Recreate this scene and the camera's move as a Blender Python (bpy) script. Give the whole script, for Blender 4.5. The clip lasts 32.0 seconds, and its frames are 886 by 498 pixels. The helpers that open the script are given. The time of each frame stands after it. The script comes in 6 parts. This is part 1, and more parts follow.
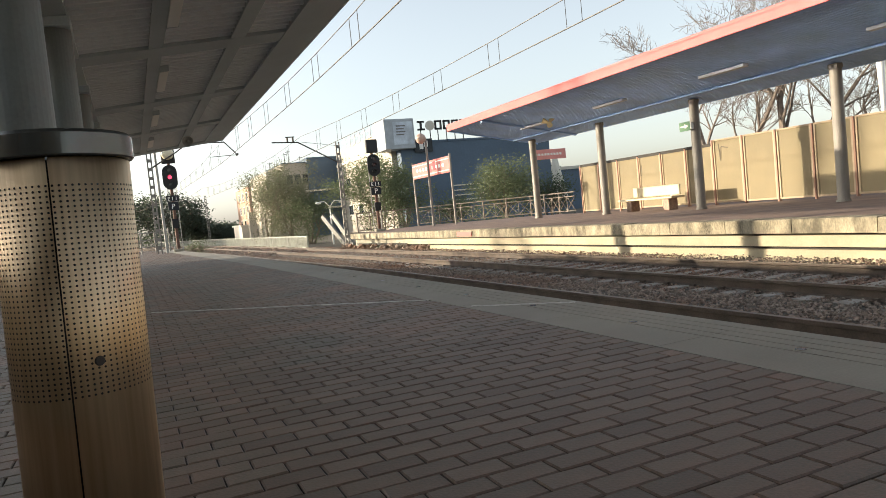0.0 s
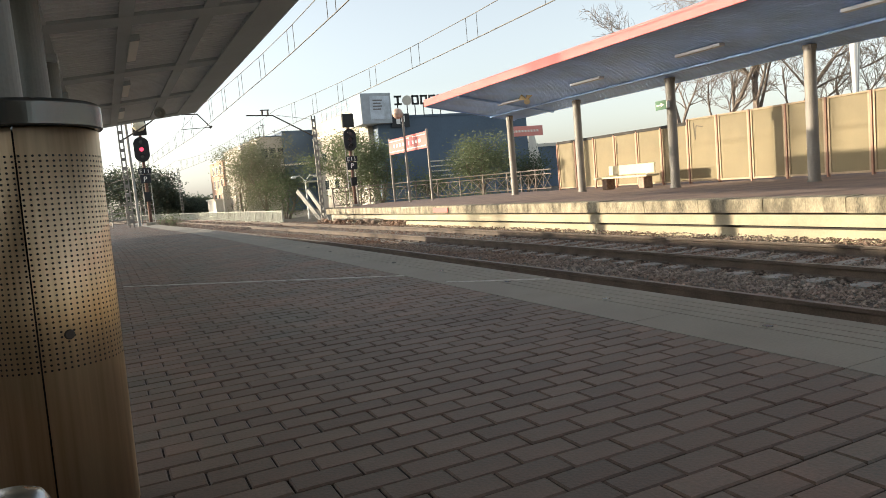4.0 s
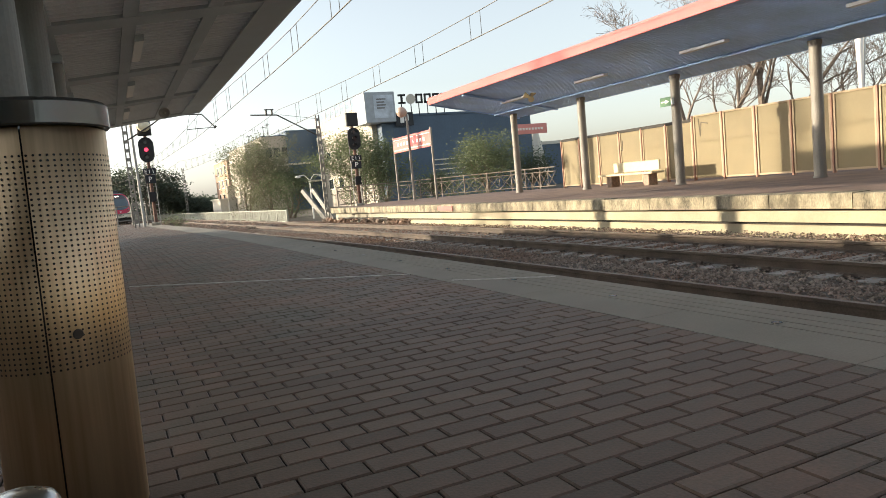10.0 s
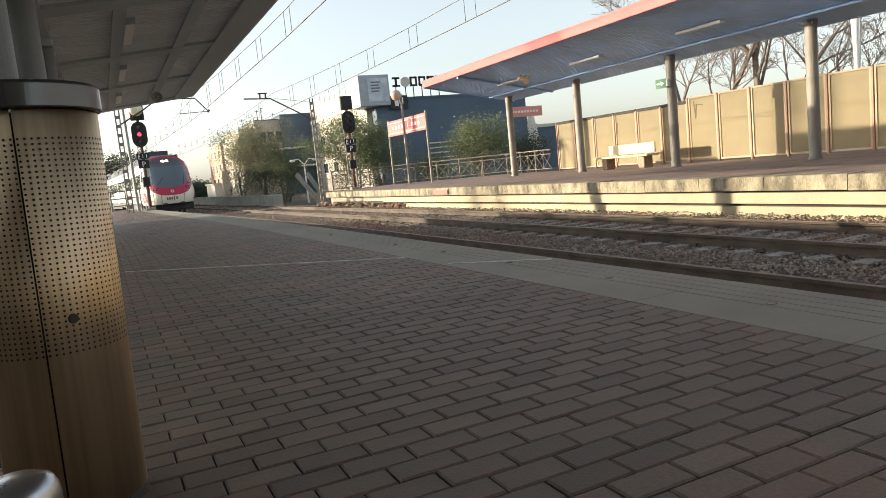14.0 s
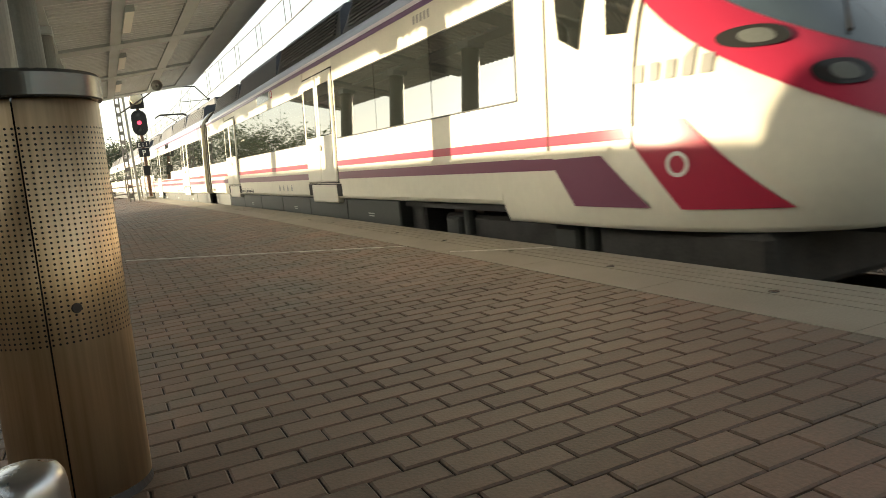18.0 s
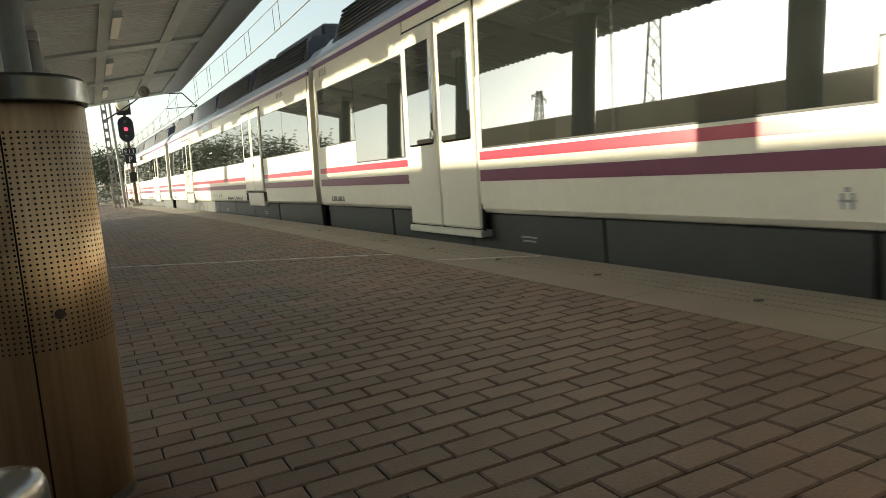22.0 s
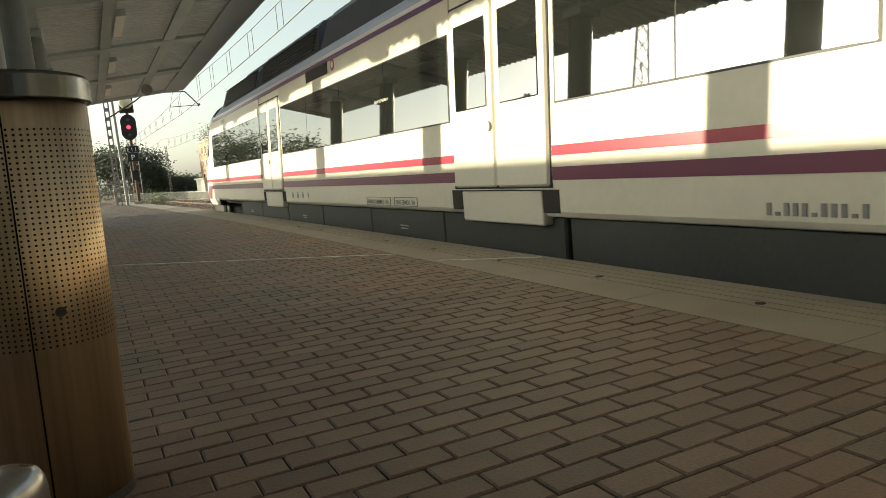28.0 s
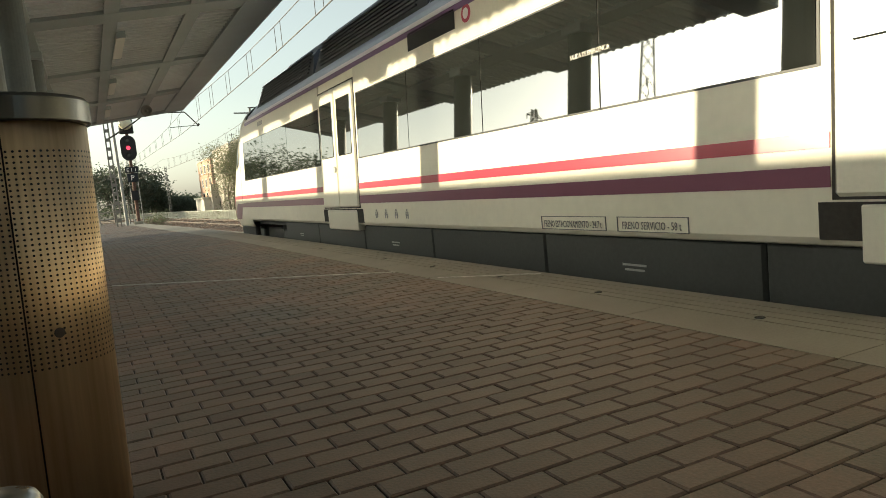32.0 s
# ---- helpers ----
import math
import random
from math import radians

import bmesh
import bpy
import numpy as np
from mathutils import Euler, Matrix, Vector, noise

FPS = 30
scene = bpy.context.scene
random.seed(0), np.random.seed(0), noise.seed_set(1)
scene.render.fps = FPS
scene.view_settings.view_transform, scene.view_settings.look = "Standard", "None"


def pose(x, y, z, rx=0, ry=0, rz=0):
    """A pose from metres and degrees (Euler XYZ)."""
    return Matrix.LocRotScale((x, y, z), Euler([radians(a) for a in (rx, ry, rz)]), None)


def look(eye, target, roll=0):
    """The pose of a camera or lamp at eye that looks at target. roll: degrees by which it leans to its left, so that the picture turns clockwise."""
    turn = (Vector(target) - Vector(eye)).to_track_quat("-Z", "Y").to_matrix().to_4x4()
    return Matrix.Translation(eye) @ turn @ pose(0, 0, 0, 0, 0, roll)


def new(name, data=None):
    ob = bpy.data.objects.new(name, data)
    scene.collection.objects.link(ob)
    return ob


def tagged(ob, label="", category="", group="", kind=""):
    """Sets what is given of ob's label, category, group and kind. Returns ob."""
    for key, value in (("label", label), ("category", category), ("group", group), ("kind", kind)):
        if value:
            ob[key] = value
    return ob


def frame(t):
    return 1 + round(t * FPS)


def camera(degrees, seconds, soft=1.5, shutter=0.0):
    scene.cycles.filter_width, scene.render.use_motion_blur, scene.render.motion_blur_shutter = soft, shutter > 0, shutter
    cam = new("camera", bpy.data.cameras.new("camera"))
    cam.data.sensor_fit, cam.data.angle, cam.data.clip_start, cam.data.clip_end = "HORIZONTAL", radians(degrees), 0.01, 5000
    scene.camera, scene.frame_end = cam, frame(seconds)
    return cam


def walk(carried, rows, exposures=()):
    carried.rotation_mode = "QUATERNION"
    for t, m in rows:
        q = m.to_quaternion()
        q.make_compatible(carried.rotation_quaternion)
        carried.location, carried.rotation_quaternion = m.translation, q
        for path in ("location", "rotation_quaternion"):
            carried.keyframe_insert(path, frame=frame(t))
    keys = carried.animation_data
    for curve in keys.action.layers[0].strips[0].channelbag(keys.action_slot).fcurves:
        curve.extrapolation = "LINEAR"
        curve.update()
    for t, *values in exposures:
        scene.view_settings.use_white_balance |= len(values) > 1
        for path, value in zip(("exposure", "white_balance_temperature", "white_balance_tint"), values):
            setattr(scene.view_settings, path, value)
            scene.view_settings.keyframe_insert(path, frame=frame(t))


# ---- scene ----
cam = camera(64.48, 32.0, soft=0.85, shutter=0.15)
walk(cam, [
    (0, pose(0.003, -0.006, 0.803, 86.74, 5.69, -23.95)),
    (0.5, pose(0.005, -0.007, 0.802, 87.02, 5.67, -24.14)),
    (1, pose(0.006, -0.014, 0.803, 86.13, 5.53, -24.49)),
    (1.5, pose(0.004, -0.020, 0.804, 85.86, 5.99, -24.10)),
    (2, pose(0.006, -0.018, 0.801, 86.52, 6.00, -24.15)),
    (2.5, pose(0.004, -0.013, 0.801, 86.02, 5.89, -24.55)),
    (3, pose(0.003, 0.004, 0.800, 84.58, 5.90, -24.86)),
    (3.5, pose(0.006, -0.012, 0.801, 84.45, 5.14, -25.80)),
    (5.5, pose(0.004, -0.009, 0.802, 85.42, 5.12, -25.80)),
    (6, pose(0.006, -0.011, 0.801, 85.26, 5.60, -25.70)),
    (6.5, pose(0.004, -0.006, 0.800, 85.25, 5.46, -25.64)),
    (7, pose(0.003, -0.002, 0.800, 84.78, 5.48, -25.72)),
    (7.5, pose(0.003, -0.003, 0.800, 84.86, 5.67, -25.60)),
    (8, pose(0.004, -0.007, 0.801, 84.84, 5.74, -25.45)),
    (8.5, pose(0.003, -0.003, 0.798, 84.90, 5.64, -25.41)),
    (9, pose(-0.000, -0.000, 0.800, 84.87, 5.68, -25.16)),
    (9.5, pose(0.000, -0.003, 0.799, 84.50, 5.49, -25.11)),
    (10, pose(0.000, 0.002, 0.799, 84.52, 5.42, -25.52)),
    (10.5, pose(-0.000, 0.007, 0.798, 84.10, 5.41, -25.36)),
    (11, pose(0.001, -0.001, 0.796, 84.23, 6.23, -25.93)),
    (11.5, pose(-0.001, 0.003, 0.798, 84.48, 6.09, -26.10)),
    (12, pose(-0.001, 0.004, 0.796, 84.39, 6.02, -25.75)),
    (12.5, pose(-0.002, 0.005, 0.796, 84.23, 6.05, -25.42)),
    (13, pose(-0.001, 0.005, 0.795, 83.57, 5.85, -25.57)),
    (13.5, pose(-0.001, 0.006, 0.796, 83.19, 5.76, -26.01)),
    (14, pose(-0.000, 0.006, 0.795, 83.15, 5.71, -25.92)),
    (14.5, pose(-0.003, 0.010, 0.795, 83.51, 5.45, -26.12)),
    (16.5, pose(-0.005, 0.010, 0.795, 83.25, 5.67, -25.83)),
    (17, pose(-0.004, 0.013, 0.797, 82.05, 5.79, -25.95)),
    (17.5, pose(-0.004, 0.014, 0.798, 81.98, 5.92, -25.78)),
    (18, pose(-0.003, 0.011, 0.797, 82.20, 5.79, -25.86)),
    (18.5, pose(-0.002, 0.011, 0.797, 82.63, 5.73, -25.65)),
    (19, pose(-0.002, 0.013, 0.795, 82.77, 5.75, -25.85)),
    (19.5, pose(-0.001, 0.009, 0.796, 83.03, 5.50, -26.17)),
    (20, pose(-0.001, 0.009, 0.794, 82.91, 5.30, -26.55)),
    (20.5, pose(-0.002, 0.013, 0.795, 82.19, 5.27, -26.72)),
    (21, pose(-0.000, 0.010, 0.795, 82.63, 5.40, -26.54)),
    (21.5, pose(-0.002, 0.013, 0.794, 83.08, 5.35, -26.80)),
    (22, pose(-0.003, 0.008, 0.794, 82.80, 5.40, -26.82)),
    (22.5, pose(-0.001, 0.011, 0.795, 82.55, 5.31, -27.07)),
    (23, pose(-0.002, 0.011, 0.796, 82.92, 5.43, -26.80)),
    (23.5, pose(-0.002, 0.013, 0.796, 82.56, 5.35, -26.72)),
    (24, pose(-0.002, 0.009, 0.795, 82.70, 5.32, -26.57)),
    (24.5, pose(-0.003, 0.012, 0.795, 81.96, 5.27, -26.84)),
    (25, pose(-0.002, 0.012, 0.795, 82.14, 5.19, -26.79)),
    (25.5, pose(-0.003, 0.010, 0.795, 82.64, 5.32, -26.76)),
    (27.5, pose(-0.002, 0.012, 0.795, 82.83, 4.99, -26.87)),
    (28, pose(-0.002, 0.012, 0.794, 82.85, 4.98, -26.65)),
    (28.5, pose(-0.004, 0.011, 0.794, 83.13, 4.96, -26.78)),
    (29, pose(-0.001, 0.013, 0.795, 83.14, 4.93, -26.98)),
    (29.5, pose(-0.001, 0.005, 0.794, 82.01, 4.95, -26.88)),
    (30, pose(-0.002, 0.011, 0.795, 82.39, 4.77, -26.91)),
    (30.5, pose(-0.003, 0.012, 0.795, 83.22, 4.83, -26.74)),
    (31, pose(-0.003, 0.014, 0.798, 82.66, 6.67, -26.10)),
    (31.5, pose(-0.002, 0.009, 0.794, 82.74, 5.85, -26.63)),
    (32, pose(-0.001, 0.006, 0.794, 84.25, 5.52, -26.74)),
], exposures=[
    (0, 1.20, 6350, 8), (16.5, 1.22, 6350, 7), (17, 1.36, 6250, 6), (17.5, 1.42, 6500, 5), (18, 1.46, 7100, 3), (18.6, 1.22, 9000, 4), (19.6, 1.06, 8700, 3), (20.6, 1.04, 7250, 0), (21.5, 1.02, 6500, -1), (23, 1.03, 6400, -1), (24, 1.03, 6550, -2), (32, 0.98, 6700, -2)])

# ---- sky and sun ----
SUN_EL, SUN_AZ = 10.5, -58.6          # degrees up; degrees from +y, clockwise positive
world = bpy.data.worlds.new("sky")
scene.world = world
world.use_nodes = True
wn = world.node_tree
wn.nodes.clear()
w_out, w_bg, w_sky = wn.nodes.new("ShaderNodeOutputWorld"), wn.nodes.new("ShaderNodeBackground"), wn.nodes.new("ShaderNodeTexSky")
w_sky.sky_type, w_sky.sun_disc = "NISHITA", False
w_sky.sun_elevation, w_sky.sun_rotation = radians(SUN_EL), radians(SUN_AZ)
w_sky.air_density, w_sky.dust_density, w_sky.ozone_density = 1.0, 1.8, 1.2
w_bg.inputs["Strength"].default_value = 0.15
w_soft = wn.nodes.new("ShaderNodeHueSaturation")      # a hazy, paler sky
w_soft.inputs["Saturation"].default_value = 0.4
wn.links.new(w_sky.outputs[0], w_soft.inputs["Color"])
wn.links.new(w_soft.outputs[0], w_bg.inputs[0])
wn.links.new(w_bg.outputs[0], w_out.inputs[0])
sun = new("sun", bpy.data.lights.new("sun", "SUN"))
sun.data.energy, sun.data.angle, sun.data.color = 4.4, radians(0.6), (1.0, 0.84, 0.62)
_az, _el = radians(SUN_AZ), radians(SUN_EL)
sun.matrix_world = look((0, 0, 20), Vector((0, 0, 20)) - Vector((math.sin(_az) * math.cos(_el), math.cos(_az) * math.cos(_el), math.sin(_el))))


# ---- materials ----
def mat(name, col, rough=0.6, metal=0.0, var=0.18, scale=1.5, fine=40.0, bump=0.15, col2=None, stain=0.0, rand=0.0, ior=1.45,
        stretch=(1, 1, 1), glow=0.0, island=0.0, coords="Object"):
    """A surface with broad and fine variation of colour, gloss and relief."""
    m = bpy.data.materials.new(name)
    m.use_nodes = True
    nt = m.node_tree
    n, l = nt.nodes, nt.links
    b = n["Principled BSDF"]
    tc, mp = n.new("ShaderNodeTexCoord"), n.new("ShaderNodeMapping")
    mp.inputs["Scale"].default_value = stretch
    l.new(tc.outputs[coords], mp.inputs[0])
    big, small = n.new("ShaderNodeTexNoise"), n.new("ShaderNodeTexNoise")
    big.inputs["Scale"].default_value, big.inputs["Detail"].default_value = scale, 5
    small.inputs["Scale"].default_value, small.inputs["Detail"].default_value = fine, 3
    l.new(mp.outputs[0], big.inputs[0])
    l.new(mp.outputs[0], small.inputs[0])
    add = n.new("ShaderNodeMath")
    add.operation = "ADD"
    half = n.new("ShaderNodeMath")
    half.operation = "MULTIPLY"
    half.inputs[1].default_value = 0.5
    l.new(small.outputs[0], half.inputs[0])
    l.new(big.outputs[0], add.inputs[0])
    l.new(half.outputs[0], add.inputs[1])
    ramp = n.new("ShaderNodeMapRange")
    ramp.inputs[1].default_value, ramp.inputs[2].default_value = 0.5, 1.0
    l.new(add.outputs[0], ramp.inputs[0])
    mix = n.new("ShaderNodeMix")
    mix.data_type = "RGBA"
    c = col
    d = col2 or tuple(v * (1 - 2 * var) for v in c)
    e = tuple(min(v * (1 + var), 1) for v in c)
    mix.inputs[6].default_value, mix.inputs[7].default_value = (*d, 1), (*e, 1)
    l.new(ramp.outputs[0], mix.inputs[0])
    out = mix.outputs[2]
    if stain:
        st = n.new("ShaderNodeTexNoise")
        st.inputs["Scale"].default_value, st.inputs["Detail"].default_value, st.inputs["Roughness"].default_value = scale * 0.6, 8, 0.65
        l.new(mp.outputs[0], st.inputs[0])
        sr = n.new("ShaderNodeMapRange")
        sr.inputs[1].default_value, sr.inputs[2].default_value, sr.inputs[4].default_value = 0.5, 0.68, stain
        l.new(st.outputs[0], sr.inputs[0])
        m2 = n.new("ShaderNodeMix")
        m2.data_type = "RGBA"
        m2.inputs[7].default_value = (*[v * 0.3 for v in c], 1)
        l.new(sr.outputs[0], m2.inputs[0])
        l.new(out, m2.inputs[6])
        out = m2.outputs[2]
    for amount, node, sock in ((rand, "ShaderNodeObjectInfo", "Random"), (island, "ShaderNodeNewGeometry", "Random Per Island")):
        if amount:
            src, r = n.new(node), n.new("ShaderNodeMapRange")
            r.inputs[3].default_value, r.inputs[4].default_value = 1 - amount, 1 + amount
            l.new(src.outputs[sock], r.inputs[0])
            hs = n.new("ShaderNodeHueSaturation")
            l.new(r.outputs[0], hs.inputs["Value"])
            l.new(out, hs.inputs["Color"])
            out = hs.outputs[0]
    l.new(out, b.inputs["Base Color"])
    rr = n.new("ShaderNodeMapRange")
    rr.inputs[3].default_value, rr.inputs[4].default_value = max(rough - 0.12, 0.02), min(rough + 0.1, 1)
    l.new(big.outputs[0], rr.inputs[0])
    l.new(rr.outputs[0], b.inputs["Roughness"])
    b.inputs["Metallic"].default_value, b.inputs["IOR"].default_value = metal, ior
    if bump:
        bp = n.new("ShaderNodeBump")
        bp.inputs["Strength"].default_value, bp.inputs["Distance"].default_value = bump, 0.01
        l.new(add.outputs[0], bp.inputs["Height"])
        l.new(bp.outputs[0], b.inputs["Normal"])
    if glow:
        b.inputs["Emission Color"].default_value, b.inputs["Emission Strength"].default_value = (*col, 1), glow
    return m


def flat(name, col, rough=0.4, metal=0.0, ior=1.45, glow=0.0):
    """A plain smooth finish for paint, glass and lamps."""
    m = bpy.data.materials.new(name)
    m.use_nodes = True
    b = m.node_tree.nodes["Principled BSDF"]
    b.inputs["Base Color"].default_value = (*col, 1)
    b.inputs["Roughness"].default_value, b.inputs["Metallic"].default_value, b.inputs["IOR"].default_value = rough, metal, ior
    if glow:
        b.inputs["Emission Color"].default_value, b.inputs["Emission Strength"].default_value = (*col, 1), glow
    return m


BRICK = mat("paver_clay", (0.150, 0.092, 0.066), 0.60, var=0.24, scale=1.6, fine=90, bump=0.3, col2=(0.076, 0.069, 0.050), rand=0.17, island=0.17)
BRICK_FAR = mat("paver_clay_old", (0.25, 0.17, 0.135), 0.8, var=0.2, scale=1.2, fine=60, island=0.15)
JOINT = mat("joint_sand", (0.024, 0.020, 0.016), 0.95, fine=200)
SLAB = mat("edge_slab", (0.25, 0.225, 0.182), 0.7, var=0.12, scale=1.2, fine=90, stain=0.2)
WHITE_LINE = mat("worn_line", (0.5, 0.47, 0.42), 0.8, var=0.3, scale=8)
COPING = mat("coping_weathered", (0.33, 0.285, 0.20), 0.9, var=0.38, scale=4.2, fine=38, stain=1.0, bump=0.4, stretch=(1, 1, 0.45))
CONCRETE = mat("concrete_weathered", (0.38, 0.35, 0.28), 0.9, var=0.2, scale=1.3, fine=50, stain=0.75, bump=0.3)
CREAM = mat("cream_render", (0.44, 0.385, 0.27), 0.9, var=0.08, scale=0.9, fine=30, stain=0.25)
DARKGAP = mat("dark_recess", (0.05, 0.045, 0.04), 0.95)
BALLAST = mat("ballast_stone", (0.20, 0.172, 0.145), 0.9, var=0.3, scale=0.5, fine=60, island=0.5, col2=(0.17, 0.092, 0.058))
BALLAST_BED = mat("ballast_bed", (0.12, 0.105, 0.09), 1.0, var=0.4, scale=6, fine=60, bump=0.8)
RAIL = mat("rail_rust", (0.105, 0.078, 0.06), 0.75, var=0.3, scale=3, fine=60, bump=0.2)
RAILTOP = mat("rail_polished", (0.20, 0.17, 0.15), 0.5, 0.7, fine=40)
SLEEPER = mat("sleeper_concrete", (0.30, 0.28, 0.25), 0.9, var=0.2, scale=4)
SOIL = mat("soil", (0.115, 0.098, 0.074), 1.0, var=0.3, scale=0.3, fine=8, bump=0.4, coords="Object")
POST_GREY = mat("post_paint_grey", (0.145, 0.155, 0.142), 0.5, var=0.1, scale=2)
POST_FAR = mat("post_paint", (0.24, 0.215, 0.185), 0.55, var=0.12, scale=1.5, stain=0.15)
# roof blue is lifted so the colour carries a veil of lens haze
ROOF_BLUE_HAZED = mat("roof_blue_hazed", (0.36, 0.55, 0.88), 0.55, var=0.12, scale=1)
# beam grey is raised to make up for light missing under the roof
CANOPY_BEAM = mat("canopy_beam_grey", (0.42, 0.48, 0.52), 0.55, var=0.08, scale=1)
SCREEN_TAN = mat("screen_tan", (0.52, 0.42, 0.27), 0.85, var=0.1, scale=0.6, island=0.3)
# near-white sheet colour stands in for light missing under the near canopy
ROOF_GREY_LIFTED = mat("roof_sheet_grey_lifted", (0.70, 0.75, 0.79), 0.5, var=0.06, scale=1)
FASCIA = mat("fascia_red", (0.54, 0.13, 0.12), 0.7, var=0.1, scale=1.2)
LAMP_COVER = flat("lamp_cover", (0.78, 0.78, 0.75), 0.4)
LAMP_DULL = flat("lamp_cover_dull", (0.62, 0.65, 0.70), 0.6)
RAILING = mat("railing_paint", (0.20, 0.165, 0.13), 0.6, var=0.15)
RAILING_PALE = mat("railing_pale_olive", (0.36, 0.36, 0.30), 0.6, var=0.15)
GRAFFITI = flat("graffiti_paint", (0.10, 0.08, 0.05), 0.7)
POSTER_BOX = mat("billboard_grey", (0.40, 0.43, 0.46), 0.6, var=0.1)
FENCE = mat("fence_panel", (0.225, 0.18, 0.10), 0.75, var=0.1, scale=0.8, fine=40, stain=0.12)
FENCE_POST = mat("fence_post", (0.34, 0.18, 0.12), 0.6, var=0.15, scale=2)
# gold tint and upright streaks put warm reflections into the steel's colour
STEEL = mat("brushed_steel_warm_sheen", (0.62, 0.48, 0.31), 0.45, 0.88, var=0.16, col2=(0.45, 0.32, 0.19), scale=1.2, fine=6, bump=0.0, stretch=(14, 14, 0.5))
_sn = STEEL.node_tree
_tan = _sn.nodes.new("ShaderNodeTangent")            # brushed round the drum
_tan.direction_type, _tan.axis = "RADIAL", "Z"
_sn.links.new(_tan.outputs[0], _sn.nodes["Principled BSDF"].inputs["Tangent"])
_sn.nodes["Principled BSDF"].inputs["Anisotropic"].default_value = 0.9
_sn.nodes["Principled BSDF"].inputs["Anisotropic Rotation"].default_value = 0.0
STEEL_DARK = mat("lid_grey_metal", (0.13, 0.135, 0.13), 0.27, 0.75, var=0.08, scale=3, bump=0.02)
STEEL_GREY = mat("steel_grey", (0.50, 0.51, 0.52), 0.3, 1.0, var=0.06, scale=2, fine=8, bump=0.0, stretch=(10, 10, 0.6))
LOCK = flat("lock_dark", (0.05, 0.04, 0.032), 0.6)
BLACK = flat("black_plastic", (0.012, 0.012, 0.013), 0.5)
GALV = mat("galvanised", (0.42, 0.42, 0.40), 0.5, 0.7, var=0.12, scale=4)
RUSTY = mat("rusty_paint", (0.15, 0.085, 0.062), 0.8, var=0.3, scale=6)
MAST_GREY = mat("mast_paint_grey", (0.21, 0.195, 0.17), 0.6, var=0.15, scale=3)
WIRE = flat("wire_copper", (0.09, 0.08, 0.07), 0.6, 0.5)
SIGN_RED = mat("sign_red", (0.58, 0.14, 0.12), 0.5, var=0.06)
SIGN_PINK = mat("sign_pink", (0.70, 0.30, 0.27), 0.5, var=0.06)
SIGN_WHITE = flat("sign_white", (0.8, 0.78, 0.74), 0.5)
SIGN_BLUE = flat("sign_blue", (0.014, 0.017, 0.022), 0.5)
SIGN_GREEN = flat("sign_green", (0.02, 0.12, 0.035), 0.5)
BENCH_WHITE = mat("bench_cream", (0.56, 0.48, 0.31), 0.6, var=0.08)
BENCH_BRICK = mat("bench_brick", (0.34, 0.24, 0.18), 0.8, var=0.2, scale=8)
RED_GLOW = flat("signal_red", (1.0, 0.06, 0.12), 0.4, glow=0.9)
LENS = flat("signal_lens_dark", (0.03, 0.03, 0.03), 0.12)
TRAIN_WHITE = mat("train_white", (0.82, 0.78, 0.645), 0.46, var=0.04, scale=0.7, fine=14, bump=0.01)
TRAIN_DOOR = mat("train_door_white", (0.78, 0.745, 0.63), 0.32, var=0.04, scale=0.7, bump=0.01)
# flank cream taken darker to hold the canopy's shade above the windows
TRAIN_UPPER_SHADED = mat("train_upper_shaded", (0.68, 0.64, 0.53), 0.4, var=0.05, scale=0.7, bump=0.01)
TRAIN_RED = flat("train_red", (0.42, 0.028, 0.065), 0.28)
BROW_GLASS = flat("brow_glass", (0.066, 0.06, 0.072), 0.12, ior=1.8)
TRAIN_EAVE = mat("train_eave_blue", (0.34, 0.40, 0.52), 0.35, var=0.06, scale=0.8, bump=0.01)
TRAIN_GUTTER = flat("train_gutter_white", (0.72, 0.70, 0.74), 0.3)
TRAIN_PURPLE = flat("train_purple", (0.20, 0.065, 0.115), 0.3)
TRAIN_VIOLET = flat("train_violet", (0.13, 0.055, 0.16), 0.3)
TRAIN_ROOF = mat("train_roof", (0.055, 0.06, 0.072), 0.55, var=0.2, scale=2)
TRAIN_UNDER = mat("train_underframe", (0.05, 0.048, 0.045), 0.8, var=0.3, scale=3)
SKIRT = mat("train_skirt", (0.052, 0.056, 0.052), 0.6, var=0.15, scale=1.2)
GLASS = flat("tinted_glass", (0.014, 0.016, 0.014), 0.02, ior=3.2)
# blue-grey base colour stands in for sky mirrored in the windscreen
SCREEN = flat("windscreen_glass", (0.06, 0.085, 0.10), 0.08, ior=2.0)
RUBBER = mat("bellows_rubber", (0.085, 0.08, 0.068), 0.8, var=0.15)
HEAD_GLOW = flat("headlamp", (1.0, 0.80, 0.56), 0.3, glow=2.2)
PRINT = flat("print_grey", (0.16, 0.155, 0.15), 0.6)
PRINT_PALE = flat("print_pale_grey", (0.30, 0.29, 0.27), 0.6)


def leaf(name, col, through_col, island=0.45):
    """Leaf blades that scatter light back and let some of it through."""
    m = mat(name, col, 0.75, var=0.25, scale=3, island=island, bump=0)
    n, l = m.node_tree.nodes, m.node_tree.links
    t, mix = n.new("ShaderNodeBsdfTranslucent"), n.new("ShaderNodeMixShader")
    t.inputs[0].default_value = (*through_col, 1)
    mix.inputs[0].default_value = 0.4
    l.new(n["Principled BSDF"].outputs[0], mix.inputs[1])
    l.new(t.outputs[0], mix.inputs[2])
    l.new(mix.outputs[0], n["Material Output"].inputs[0])
    return m


